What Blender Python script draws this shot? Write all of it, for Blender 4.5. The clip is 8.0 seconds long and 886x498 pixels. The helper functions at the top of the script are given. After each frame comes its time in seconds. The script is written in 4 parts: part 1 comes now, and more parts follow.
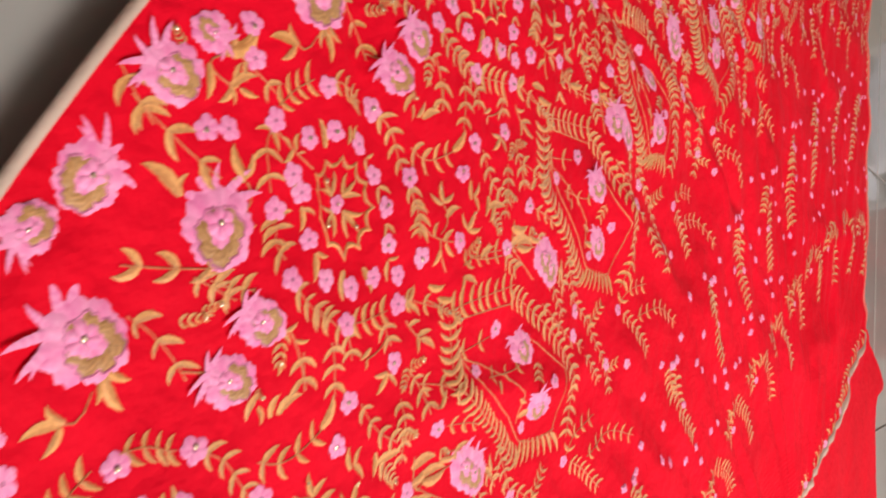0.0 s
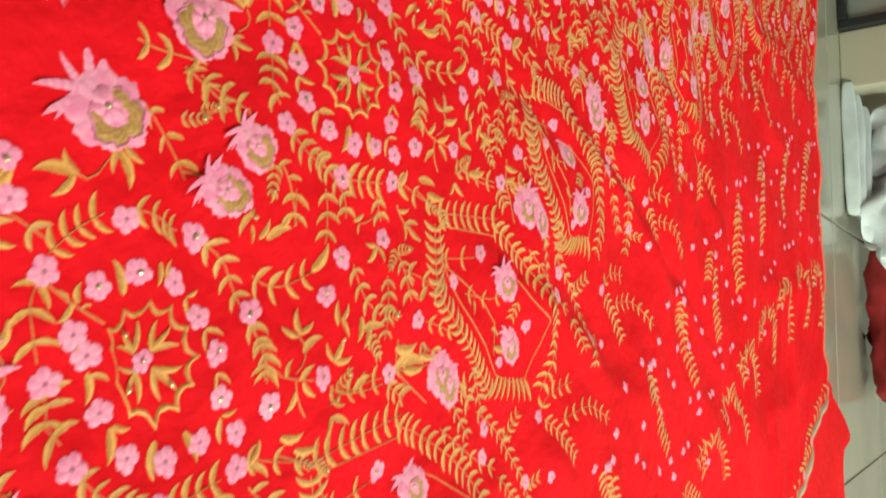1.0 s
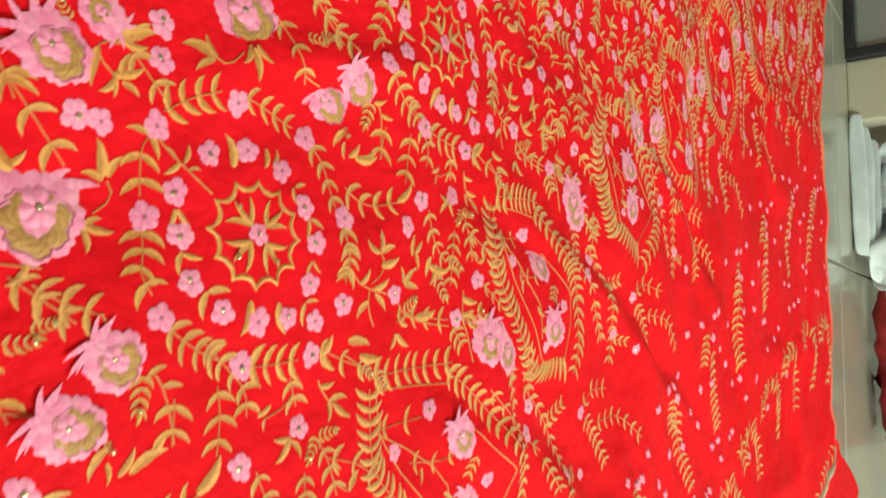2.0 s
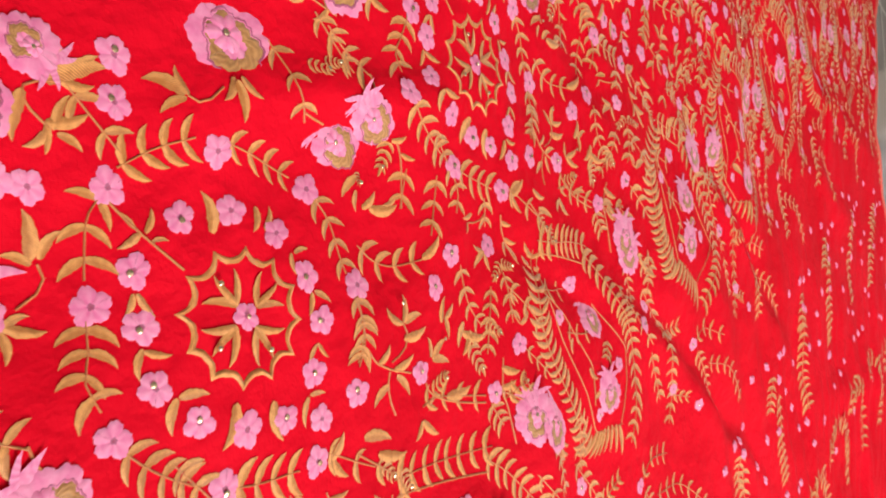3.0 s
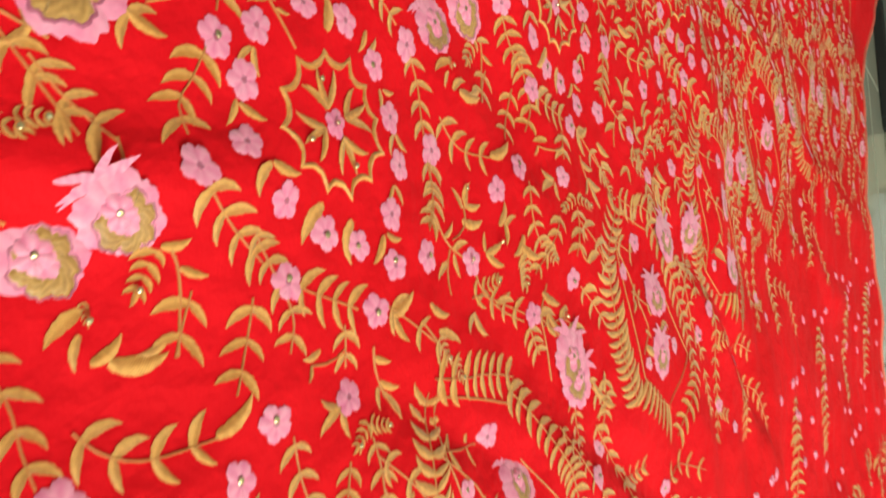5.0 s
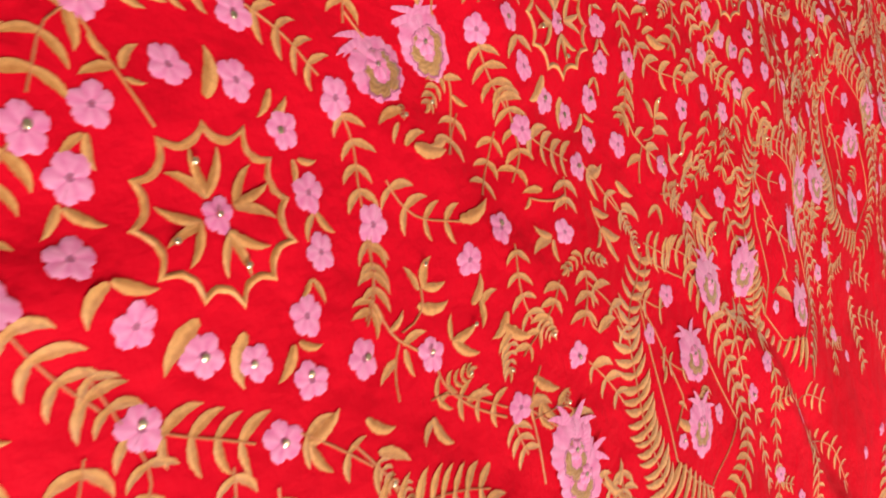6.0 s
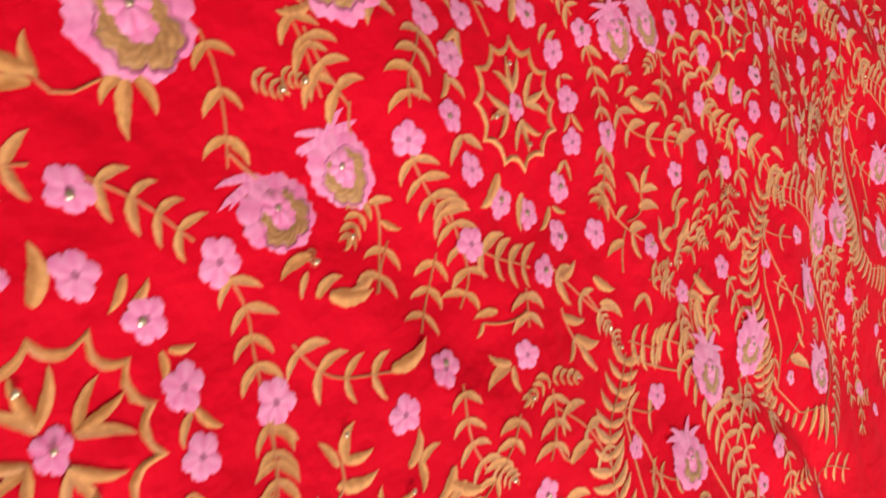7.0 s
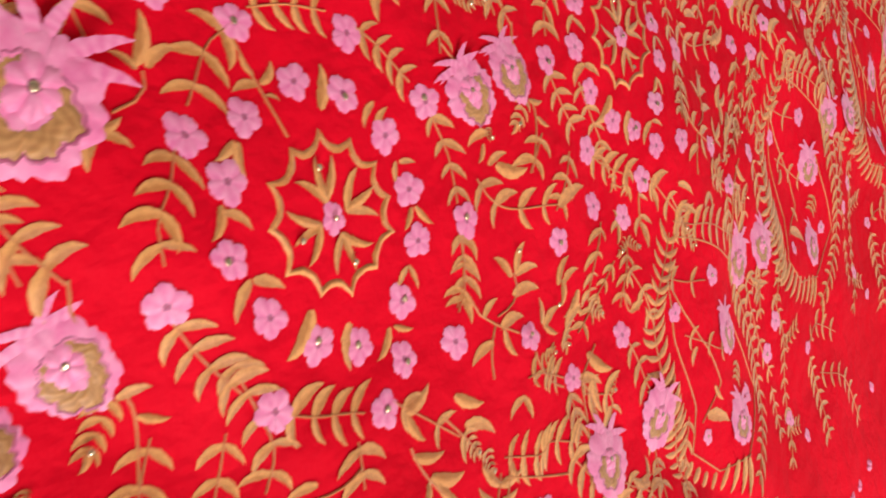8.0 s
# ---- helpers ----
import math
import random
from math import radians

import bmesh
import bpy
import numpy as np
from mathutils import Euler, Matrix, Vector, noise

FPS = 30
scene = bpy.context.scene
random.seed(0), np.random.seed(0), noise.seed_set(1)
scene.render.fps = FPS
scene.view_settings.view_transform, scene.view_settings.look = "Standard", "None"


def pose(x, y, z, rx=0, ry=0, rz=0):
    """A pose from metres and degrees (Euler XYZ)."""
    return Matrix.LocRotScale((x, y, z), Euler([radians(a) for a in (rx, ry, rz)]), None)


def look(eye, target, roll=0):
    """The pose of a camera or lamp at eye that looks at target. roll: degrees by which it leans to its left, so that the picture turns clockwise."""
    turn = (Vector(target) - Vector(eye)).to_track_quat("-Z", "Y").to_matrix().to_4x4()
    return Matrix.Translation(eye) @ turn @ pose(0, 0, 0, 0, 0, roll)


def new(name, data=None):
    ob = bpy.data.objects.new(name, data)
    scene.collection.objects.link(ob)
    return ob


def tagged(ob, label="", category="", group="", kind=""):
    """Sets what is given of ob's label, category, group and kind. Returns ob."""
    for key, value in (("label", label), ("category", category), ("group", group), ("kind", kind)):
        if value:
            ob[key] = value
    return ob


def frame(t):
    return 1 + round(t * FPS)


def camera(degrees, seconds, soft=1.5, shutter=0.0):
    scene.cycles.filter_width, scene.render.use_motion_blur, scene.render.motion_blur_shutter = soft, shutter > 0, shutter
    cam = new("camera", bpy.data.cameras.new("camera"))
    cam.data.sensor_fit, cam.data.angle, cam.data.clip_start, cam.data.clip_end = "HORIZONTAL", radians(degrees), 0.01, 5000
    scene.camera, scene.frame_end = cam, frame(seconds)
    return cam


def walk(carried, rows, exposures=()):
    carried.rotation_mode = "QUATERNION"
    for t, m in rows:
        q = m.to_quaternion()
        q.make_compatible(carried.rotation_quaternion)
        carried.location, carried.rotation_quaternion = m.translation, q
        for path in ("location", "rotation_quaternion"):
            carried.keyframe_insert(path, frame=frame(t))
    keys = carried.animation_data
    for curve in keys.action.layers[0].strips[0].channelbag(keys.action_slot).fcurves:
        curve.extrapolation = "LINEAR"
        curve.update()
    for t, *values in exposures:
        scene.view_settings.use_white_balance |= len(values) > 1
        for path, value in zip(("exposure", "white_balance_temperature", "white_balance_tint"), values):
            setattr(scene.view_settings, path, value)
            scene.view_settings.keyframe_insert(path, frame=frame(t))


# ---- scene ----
cam = camera(59.9, 8.0, soft=1.8, shutter=0.45)
PATH = [
    (0, (-0.045, 0.317, 0.314), (-0.172, 1.877, -0.931), 90.3),
    (0.5, (-0.073, 0.367, 0.312), (-0.235, 1.962, -0.883), 87.7),
    (1, (-0.109, 0.412, 0.319), (-0.33, 2.004, -0.872), 86.6),
    (1.5, (-0.16, 0.456, 0.323), (-0.397, 2.022, -0.899), 86.1),
    (2, (-0.218, 0.494, 0.304), (-0.438, 2.079, -0.896), 86.6),
    (2.2, (-0.235, 0.505, 0.29), (-0.414, 2.105, -0.897), 85.8),
    (3.3, (-0.256, 0.574, 0.243), (-0.536, 2.091, -1.031), 84.1),
    (3.5, (-0.259, 0.585, 0.237), (-0.549, 2.102, -1.033), 83.9),
    (4, (-0.273, 0.615, 0.22), (-0.57, 2.173, -0.997), 84.0),
    (4.5, (-0.294, 0.656, 0.208), (-0.644, 2.236, -0.967), 84.0),
    (5, (-0.311, 0.698, 0.203), (-0.697, 2.249, -0.999), 82.8),
    (5.2, (-0.323, 0.71, 0.209), (-0.723, 2.209, -1.054), 81.4),
    (6.3, (-0.384, 0.797, 0.205), (-0.7, 2.19, -1.196), 82.8),
    (6.5, (-0.399, 0.806, 0.202), (-0.696, 2.192, -1.21), 82.8),
    (7, (-0.437, 0.827, 0.207), (-0.695, 2.18, -1.242), 82.7),
    (7.5, (-0.479, 0.865, 0.21), (-0.678, 2.251, -1.217), 82.5),
    (8, (-0.512, 0.903, 0.207), (-0.615, 2.324, -1.196), 83.9),
]
walk(cam, [(t, look(eye, target, roll)) for t, eye, target, roll in PATH], [(0, 0.36, 6500, 15), (0.3, 0.38, 6600, 8), (0.7, 0.52, 7000, -25), (2.2, 0.56, 7000, -25), (3.2, 0.46, 6600, 18), (4.6, 0.46, 6600, 18), (4.9, 0.54, 7000, -23), (5.3, 0.54, 7000, -23), (6.2, 0.48, 6600, 18), (8, 0.48, 6600, 18)])

# ---- light: a closed room, with an added side lamp and an added overhead lamp ----
world = bpy.data.worlds.new("world")
scene.world = world
world.use_nodes = True
world.node_tree.nodes["Background"].inputs[0].default_value = (0.9, 0.95, 1.0, 1)
world.node_tree.nodes["Background"].inputs[1].default_value = 0.6


def area(name, size_x, size_y, power, m, col):
    d = bpy.data.lights.new(name, "AREA")
    d.shape, d.size, d.size_y, d.energy, d.color = "RECTANGLE", size_x, size_y, power, col
    ob = new(name, d)
    ob.matrix_world = m
    return ob


# both lamps are added, unseen; the side one sets the brightness across the cloth
area("added_side_light", 1.4, 1.0, 92, look((2.0, 0.8, 1.45), (-0.3, 1.1, 0.0)), (0.97, 0.97, 1.0))
area("added_top_light", 1.2, 0.12, 22, look((0.9, 2.2, 2.66), (0.9, 2.2, 0.0)), (1.0, 0.95, 0.88))


# ---- materials ----
def material(name):
    m = bpy.data.materials.new(name)
    m.use_nodes = True
    return m, m.node_tree.nodes, m.node_tree.links, m.node_tree.nodes["Principled BSDF"]


def ramp(nodes, stops):
    r = nodes.new("ShaderNodeValToRGB")
    while len(r.color_ramp.elements) < len(stops):
        r.color_ramp.elements.new(0.5)
    for e, (p, c) in zip(r.color_ramp.elements, stops):
        e.position, e.color = p, (*c, 1)
    return r


def plain(name, col, rough=0.6, metal=0.0, vary=0.12, scale=30.0, bump=0.1, sheen=0.0):
    """A surface with blotches and fine grain at two scales."""
    m, nodes, links, b = material(name)
    co = nodes.new("ShaderNodeTexCoord")
    big, fine = nodes.new("ShaderNodeTexNoise"), nodes.new("ShaderNodeTexNoise")
    big.inputs["Scale"].default_value, fine.inputs["Scale"].default_value = scale * 0.2, scale * 6
    for n in (big, fine):
        links.new(co.outputs["Object"], n.inputs["Vector"])
    r = ramp(nodes, [(0.3, [c * (1 - vary) for c in col]), (0.7, [min(1, c * (1 + vary)) for c in col])])
    links.new(big.outputs[0], r.inputs[0])
    links.new(r.outputs[0], b.inputs["Base Color"])
    bp = nodes.new("ShaderNodeBump")
    bp.inputs["Strength"].default_value, bp.inputs["Distance"].default_value = bump, 0.002
    links.new(fine.outputs[0], bp.inputs["Height"])
    links.new(bp.outputs[0], b.inputs["Normal"])
    b.inputs["Roughness"].default_value, b.inputs["Metallic"].default_value = rough, metal
    b.inputs["Sheen Weight"].default_value = sheen
    return m


def thread(name, dark, light, rough=0.45, turns=120.0, slant=26.0, sheen=0.3, blotch=0.5, half_shade=0.0):
    """Satin stitch: fine slanted threads across the shape, with uneven tone."""
    m, nodes, links, b = material(name)
    uv = nodes.new("ShaderNodeUVMap")
    sep = nodes.new("ShaderNodeSeparateXYZ")
    links.new(uv.outputs[0], sep.inputs[0])
    ma, mb, su = (nodes.new("ShaderNodeMath") for _ in range(3))
    ma.operation = mb.operation = "MULTIPLY"
    su.operation = "ADD"
    ma.inputs[1].default_value, mb.inputs[1].default_value = turns, slant
    links.new(sep.outputs[0], ma.inputs[0])
    links.new(sep.outputs[1], mb.inputs[0])
    links.new(ma.outputs[0], su.inputs[0])
    links.new(mb.outputs[0], su.inputs[1])
    si = nodes.new("ShaderNodeMath")
    si.operation = "SINE"
    links.new(su.outputs[0], si.inputs[0])
    geo = nodes.new("ShaderNodeNewGeometry")
    no = nodes.new("ShaderNodeTexNoise")
    no.inputs["Scale"].default_value = 420
    links.new(geo.outputs["Position"], no.inputs["Vector"])
    br = nodes.new("ShaderNodeTexNoise")
    br.inputs["Scale"].default_value = 35
    links.new(geo.outputs["Position"], br.inputs["Vector"])
    mx = nodes.new("ShaderNodeMath")
    mx.operation = "MULTIPLY_ADD"
    mx.inputs[1].default_value = 0.12
    links.new(si.outputs[0], mx.inputs[0])
    mid = nodes.new("ShaderNodeMix")
    mid.inputs[0].default_value = blotch
    links.new(no.outputs[0], mid.inputs[2])
    links.new(br.outputs[0], mid.inputs[3])
    links.new(mid.outputs[0], mx.inputs[2])
    r = ramp(nodes, [(0.25, dark), (0.75, light)])
    # painted shade: one long half darker, for stitch halves that catch light differently
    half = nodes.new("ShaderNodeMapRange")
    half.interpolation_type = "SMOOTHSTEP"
    for key, val in (("From Min", 0.25), ("From Max", 0.7), ("To Min", -half_shade), ("To Max", half_shade * 0.5)):
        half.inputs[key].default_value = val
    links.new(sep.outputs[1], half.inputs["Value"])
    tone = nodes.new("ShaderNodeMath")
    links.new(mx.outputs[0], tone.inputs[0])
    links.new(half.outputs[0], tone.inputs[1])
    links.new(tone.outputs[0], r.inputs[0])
    links.new(r.outputs[0], b.inputs["Base Color"])
    bp = nodes.new("ShaderNodeBump")
    bp.inputs["Strength"].default_value, bp.inputs["Distance"].default_value = 0.55, 0.0006
    links.new(mx.outputs[0], bp.inputs["Height"])
    links.new(bp.outputs[0], b.inputs["Normal"])
    b.inputs["Roughness"].default_value = rough
    b.inputs["Sheen Weight"].default_value = sheen
    return m


def cloth_material():
    m, nodes, links, b = material("red_georgette")
    co = nodes.new("ShaderNodeTexCoord")
    big, mid = nodes.new("ShaderNodeTexNoise"), nodes.new("ShaderNodeTexNoise")
    big.inputs["Scale"].default_value, mid.inputs["Scale"].default_value = 5, 42
    mid.inputs["Detail"].default_value = 5
    for n in (big, mid):
        links.new(co.outputs["Object"], n.inputs["Vector"])
    r = ramp(nodes, [(0.3, (0.71, 0.002, 0.014)), (0.7, (0.86, 0.0035, 0.021))])
    links.new(big.outputs[0], r.inputs[0])
    links.new(r.outputs[0], b.inputs["Base Color"])
    wx, wy = nodes.new("ShaderNodeTexWave"), nodes.new("ShaderNodeTexWave")
    wy.bands_direction = "Y"
    for w in (wx, wy):
        w.inputs["Scale"].default_value, w.inputs["Distortion"].default_value = 480, 0.6
        links.new(co.outputs["Object"], w.inputs["Vector"])
    add = nodes.new("ShaderNodeMath")
    links.new(wx.outputs[1], add.inputs[0])
    links.new(wy.outputs[1], add.inputs[1])
    b1, b2 = nodes.new("ShaderNodeBump"), nodes.new("ShaderNodeBump")
    b1.inputs["Strength"].default_value, b1.inputs["Distance"].default_value = 0.3, 0.02
    b2.inputs["Strength"].default_value, b2.inputs["Distance"].default_value = 0.12, 0.0005
    links.new(mid.outputs[0], b1.inputs["Height"])
    links.new(add.outputs[0], b2.inputs["Height"])
    links.new(b1.outputs[0], b2.inputs["Normal"])
    links.new(b2.outputs[0], b.inputs["Normal"])
    b.inputs["Roughness"].default_value = 0.65
    b.inputs["Specular IOR Level"].default_value = 0.07
    b.inputs["Sheen Weight"].default_value = 0.03
    b.inputs["Sheen Tint"].default_value = (1.0, 0.25, 0.2, 1)
    return m


RED = cloth_material()
# the gold carries the painted shade along one half of each shape
GOLD = thread("gold_thread", (0.50, 0.168, 0.028), (1.0, 0.475, 0.145), half_shade=0.20)
STEM = thread("copper_thread", (0.55, 0.16, 0.035), (0.82, 0.30, 0.09), turns=160)
PINK = thread("pink_thread", (0.87, 0.18, 0.39), (1.0, 0.37, 0.56), turns=40, slant=0)
MAUVE = thread("mauve_thread", (0.42, 0.07, 0.15), (0.58, 0.15, 0.27), turns=30)
BROWN = thread("brown_gold_thread", (0.36, 0.15, 0.04), (0.64, 0.33, 0.11), turns=70)
BEAD = plain("gilt_bead", (0.98, 0.86, 0.56), 0.25, 1.0, 0.05, 200, 0.0)
BINDING = plain("beige_binding", (0.55, 0.40, 0.30), 0.7, 0, 0.15, 60, 0.3)
PIPING = plain("coral_piping", (0.80, 0.16, 0.12), 0.6, 0, 0.1, 60, 0.3)
WALL = plain("wall_paint", (0.50, 0.48, 0.44), 0.8, 0, 0.05, 6, 0.15)
WHITE = plain("white_plastic", (0.72, 0.76, 0.84), 0.4, 0, 0.25, 45, 0.6)
GREYMETAL = plain("grey_steel", (0.36, 0.39, 0.38), 0.4, 0.3, 0.1, 8, 0.05)
BLACK = plain("black_rubber", (0.02, 0.02, 0.022), 0.6, 0, 0.2, 20, 0.2)
SACK = plain("dark_red_fabric", (0.42, 0.02, 0.03), 0.55, 0, 0.2, 10, 0.2)
CARD = plain("beige_card", (0.58, 0.53, 0.43), 0.7, 0, 0.06, 8, 0.1)
GROUT = plain("grout", (0.22, 0.21, 0.19), 0.85, 0, 0.15, 40, 0.2)


def tile_material():
    m, nodes, links, b = material("polished_tile")
    co, oi = nodes.new("ShaderNodeTexCoord"), nodes.new("ShaderNodeObjectInfo")
    no = nodes.new("ShaderNodeTexNoise")
    no.inputs["Scale"].default_value, no.inputs["Detail"].default_value = 3.5, 6
    links.new(co.outputs["Object"], no.inputs["Vector"])
    mx = nodes.new("ShaderNodeMath")
    mx.operation = "MULTIPLY_ADD"
    mx.inputs[1].default_value = 0.25
    links.new(oi.outputs["Random"], mx.inputs[0])
    links.new(no.outputs[0], mx.inputs[2])
    r = ramp(nodes, [(0.35, (0.30, 0.29, 0.25)), (0.85, (0.42, 0.40, 0.345))])
    links.new(mx.outputs[0], r.inputs[0])
    links.new(r.outputs[0], b.inputs["Base Color"])
    b.inputs["Roughness"].default_value = 0.16
    return m


TILE = tile_material()


# ---- mesh helpers ----
def mesh_of(name, verts, faces, mats, uv=None, slots=None, smooth=True):
    me = bpy.data.meshes.new(name)
    me.from_pydata([tuple(map(float, v)) for v in verts], [], [tuple(map(int, q)) for q in faces])
    for m in mats if isinstance(mats, (list, tuple)) else [mats]:
        me.materials.append(m)
    if uv is not None:
        lay = me.uv_layers.new(name="UVMap")
        idx = np.zeros(len(me.loops), dtype=np.int64)
        me.loops.foreach_get("vertex_index", idx)
        lay.data.foreach_set("uv", np.asarray(uv, dtype=np.float32)[idx].ravel())
    if slots is not None:
        me.polygons.foreach_set("material_index", np.asarray(slots, dtype=np.int32))
    if smooth:
        me.polygons.foreach_set("use_smooth", np.ones(len(me.polygons), dtype=bool))
    me.update()
    return me


def child(name, me, parent, m=None, label=""):
    ob = new(name, me)
    ob.parent = parent
    if m is not None:
        ob.matrix_basis = m
    return tagged(ob, label)


def box_bm(bm, x0, y0, z0, x1, y1, z1):
    m = Matrix.LocRotScale(((x0 + x1) / 2, (y0 + y1) / 2, (z0 + z1) / 2), None, (x1 - x0, y1 - y0, z1 - z0))
    return bmesh.ops.create_cube(bm, size=1, matrix=m)["verts"]


def part(name, bm, mat, parent=None, label="", bevel=0.0):
    if bevel:
        bmesh.ops.bevel(bm, geom=bm.edges[:], offset=bevel, segments=2, affect="EDGES", profile=0.6)
    me = bpy.data.meshes.new(name)
    bm.to_mesh(me)
    bm.free()
    me.materials.append(mat)
    ob = new(name, me)
    if parent:
        ob.parent = parent
    return tagged(ob, label)


# ---- the room ----
def slab(name, x0, y0, z0, x1, y1, z1, mat, label, category):
    bm = bmesh.new()
    box_bm(bm, x0, y0, z0, x1, y1, z1)
    return tagged(part(name, bm, mat), label, category, kind="structure")


FLOOR_Z = -0.016
floor = slab("floor", -2.8, -2.4, FLOOR_Z - 0.1, 2.1, 3.6, FLOOR_Z - 0.004, GROUT, "polished cream grey tiles with thin dark joints", "floor")
slab("ceiling", -2.8, -2.4, 2.75, 2.1, 3.6, 2.85, WALL, "plain white painted flat ceiling", "ceiling")
slab("wall_south", -2.8, -2.5, -0.1, 2.1, -2.4, 2.85, WALL, "plain pale painted plaster wall", "wall")
slab("wall_north", -2.8, 3.6, -0.1, 2.1, 3.7, 2.85, WALL, "plain pale painted plaster wall", "wall")
slab("wall_east", 2.06, -2.5, -0.1, 2.16, 3.7, 2.85, WALL, "plain pale painted plaster wall", "wall")
slab("wall_west", -2.9, -2.5, -0.1, -2.8, 3.7, 2.85, WALL, "plain pale painted plaster wall", "wall")

# ---- the cloth: a fan of red georgette round a waist cut ----
CX, CY, STEP = 0.56999, 1.71884, 9.371
MED_A, MED_R, HEM_R = 229.51, 1.2861, 1.436


def growth(a):
    """The far left of the fan is pulled outwards."""
    return 1 + 0.36 * (max(0.0, 203 - a) / 45) ** 1.3


HEM = [(CX + HEM_R * growth(a) * math.cos(radians(a)), CY + HEM_R * growth(a) * math.sin(radians(a))) for a in np.arange(158, 330, 1.0)]
HEM_X, HEM_Y = np.array(HEM).T
EDGE_X = (-1.30, -1.12, -0.93, -0.64, -0.50, -0.34, -0.15, -0.02, 0.0, 0.06, 0.135, 0.245, 0.40, 0.57, 0.75, 0.9, 1.0, 2.0)
EDGE_Y = (2.54, 2.39, 2.21, 2.115, 2.145, 2.16, 2.145, 2.15, 2.125, 1.99, 1.90, 1.665, 1.45, 1.38, 1.45, 1.60, 1.72, 1.76)


def bump(d, w):
    return math.exp(-(d / w) ** 2)


# folds: a point on the fold, its heading in degrees, half length, width, height
FOLDS = (
    (-0.235, 1.205, 62, 0.20, 0.018, -0.006), (-0.212, 1.215, 62, 0.22, 0.018, 0.006), (-0.355, 1.36, 55, 0.16, 0.016, -0.004),
    (-0.33, 1.35, 55, 0.16, 0.016, 0.004), (-0.10, 1.05, 66, 0.16, 0.020, 0.007), (-0.02, 1.40, 76, 0.30, 0.030, 0.004),
    (-0.47, 1.72, 80, 0.25, 0.022, 0.004), (-0.60, 1.84, 84, 0.20, 0.022, 0.004),
    (-0.20, 0.62, 20, 0.10, 0.014, -0.005), (-0.37, 0.80, 110, 0.10, 0.016, 0.005), (0.02, 0.80, 95, 0.14, 0.018, 0.006),
    (-0.50, 1.02, 40, 0.12, 0.02, 0.003), (-0.13, 0.98, 20, 0.10, 0.016, 0.006), (-0.65, 1.55, 70, 0.20, 0.02, 0.004),
    (0.0, 1.75, 100, 0.22, 0.025, 0.004), (-0.2, 1.75, 92, 0.2, 0.025, 0.004), (-0.30, 0.97, 75, 0.09, 0.012, -0.004),
    (-0.55, 1.20, 60, 0.12, 0.022, 0.003), (-0.43, 1.02, 65, 0.12, 0.018, 0.003),
)
FOLD_T = [(x, y, math.cos(radians(h)), math.sin(radians(h)), half, w * 0.9, amp * 1.2) for x, y, h, half, w, amp in FOLDS]


def height(x, y):
    """The lie of the cloth over the floor."""
    s, rr = math.atan2(y - CY, x - CX) * 1.2, math.hypot(x - CX, y - CY)
    z = 0.0042 * noise.noise((s * 13, rr * 4.5, 2.2)) + 0.007 * noise.noise((x * 4.2, y * 4.2, 3.1)) + 0.0058 * noise.noise((x * 11, y * 11, 7.7)) + 0.0019 * noise.noise((x * 24, y * 24, 1.7))
    # radial pleats where the skirt gathers towards the waist
    z += 0.0055 * min(1.0, max(0.0, (1.12 - rr) / 0.3)) * noise.noise((s * 24, rr * 3, 9.1))
    for fx, fy, c, s, half, w, amp in FOLD_T:
        along, off = (x - fx) * c + (y - fy) * s, -(x - fx) * s + (y - fy) * c
        if abs(off) < 3 * w and abs(along) < 2.2 * half:
            off += 0.35 * w * math.sin(along * 30)
            z += amp * bump(off, w) * bump(along, half)
    return max(z, -0.013)


def edge_y(x):
    return float(np.interp(x, EDGE_X, EDGE_Y)) + 0.004 * noise.noise((x * 12, 0.3, 0.9))


def cloth_sheet():
    nx, ny = 430, 400
    xs = np.linspace(-1.25, 1.7, nx)
    verts = []
    for x in xs:
        y0, y1 = float(np.interp(x, HEM_X, HEM_Y)), edge_y(x)
        y1 = max(y1, y0 + 0.01)
        for j in range(ny):
            # rows crowd together where the camera passes
            y = y0 + (y1 - y0) * (j / (ny - 1)) ** 1.15
            verts.append((x, y, height(x, y)))
    faces = [(i * ny + j, (i + 1) * ny + j, (i + 1) * ny + j + 1, i * ny + j + 1) for i in range(nx - 1) for j in range(ny - 1)]
    return mesh_of("cloth", verts, faces, RED)


skirt = tagged(new("skirt_cloth"), "flared red georgette skirt cloth with pink and gold embroidery, spread flat", "cloth")
base_cloth = child("base_cloth", cloth_sheet(), skirt, None, "creased bright red georgette")


def ribbon(points, width, rise, lift, n_round=4):
    """A half round cord along points (x, y) on the cloth: verts, faces, uv."""
    p = np.array(points, dtype=float)
    t = np.gradient(p, axis=0)
    t /= np.maximum(np.linalg.norm(t, axis=1, keepdims=True), 1e-9)
    nrm = np.stack([-t[:, 1], t[:, 0]], axis=1)
    run = np.r_[0, np.cumsum(np.linalg.norm(np.diff(p, axis=0), axis=1))]
    v, f, uv = [], [], []
    m = n_round + 1
    for i in range(len(p)):
        for k in range(m):
            a = math.pi * k / n_round
            q = p[i] - nrm[i] * (width / 2) * math.cos(a)
            v.append((q[0], q[1], height(q[0], q[1]) + lift - 0.0004 + rise * math.sin(a)))
            uv.append((run[i] / 0.05, k / n_round))
        if i:
            o = (i - 1) * m
            f += [(o + k, o + k + 1, o + m + k + 1, o + m + k) for k in range(n_round)]
    return v, f, uv


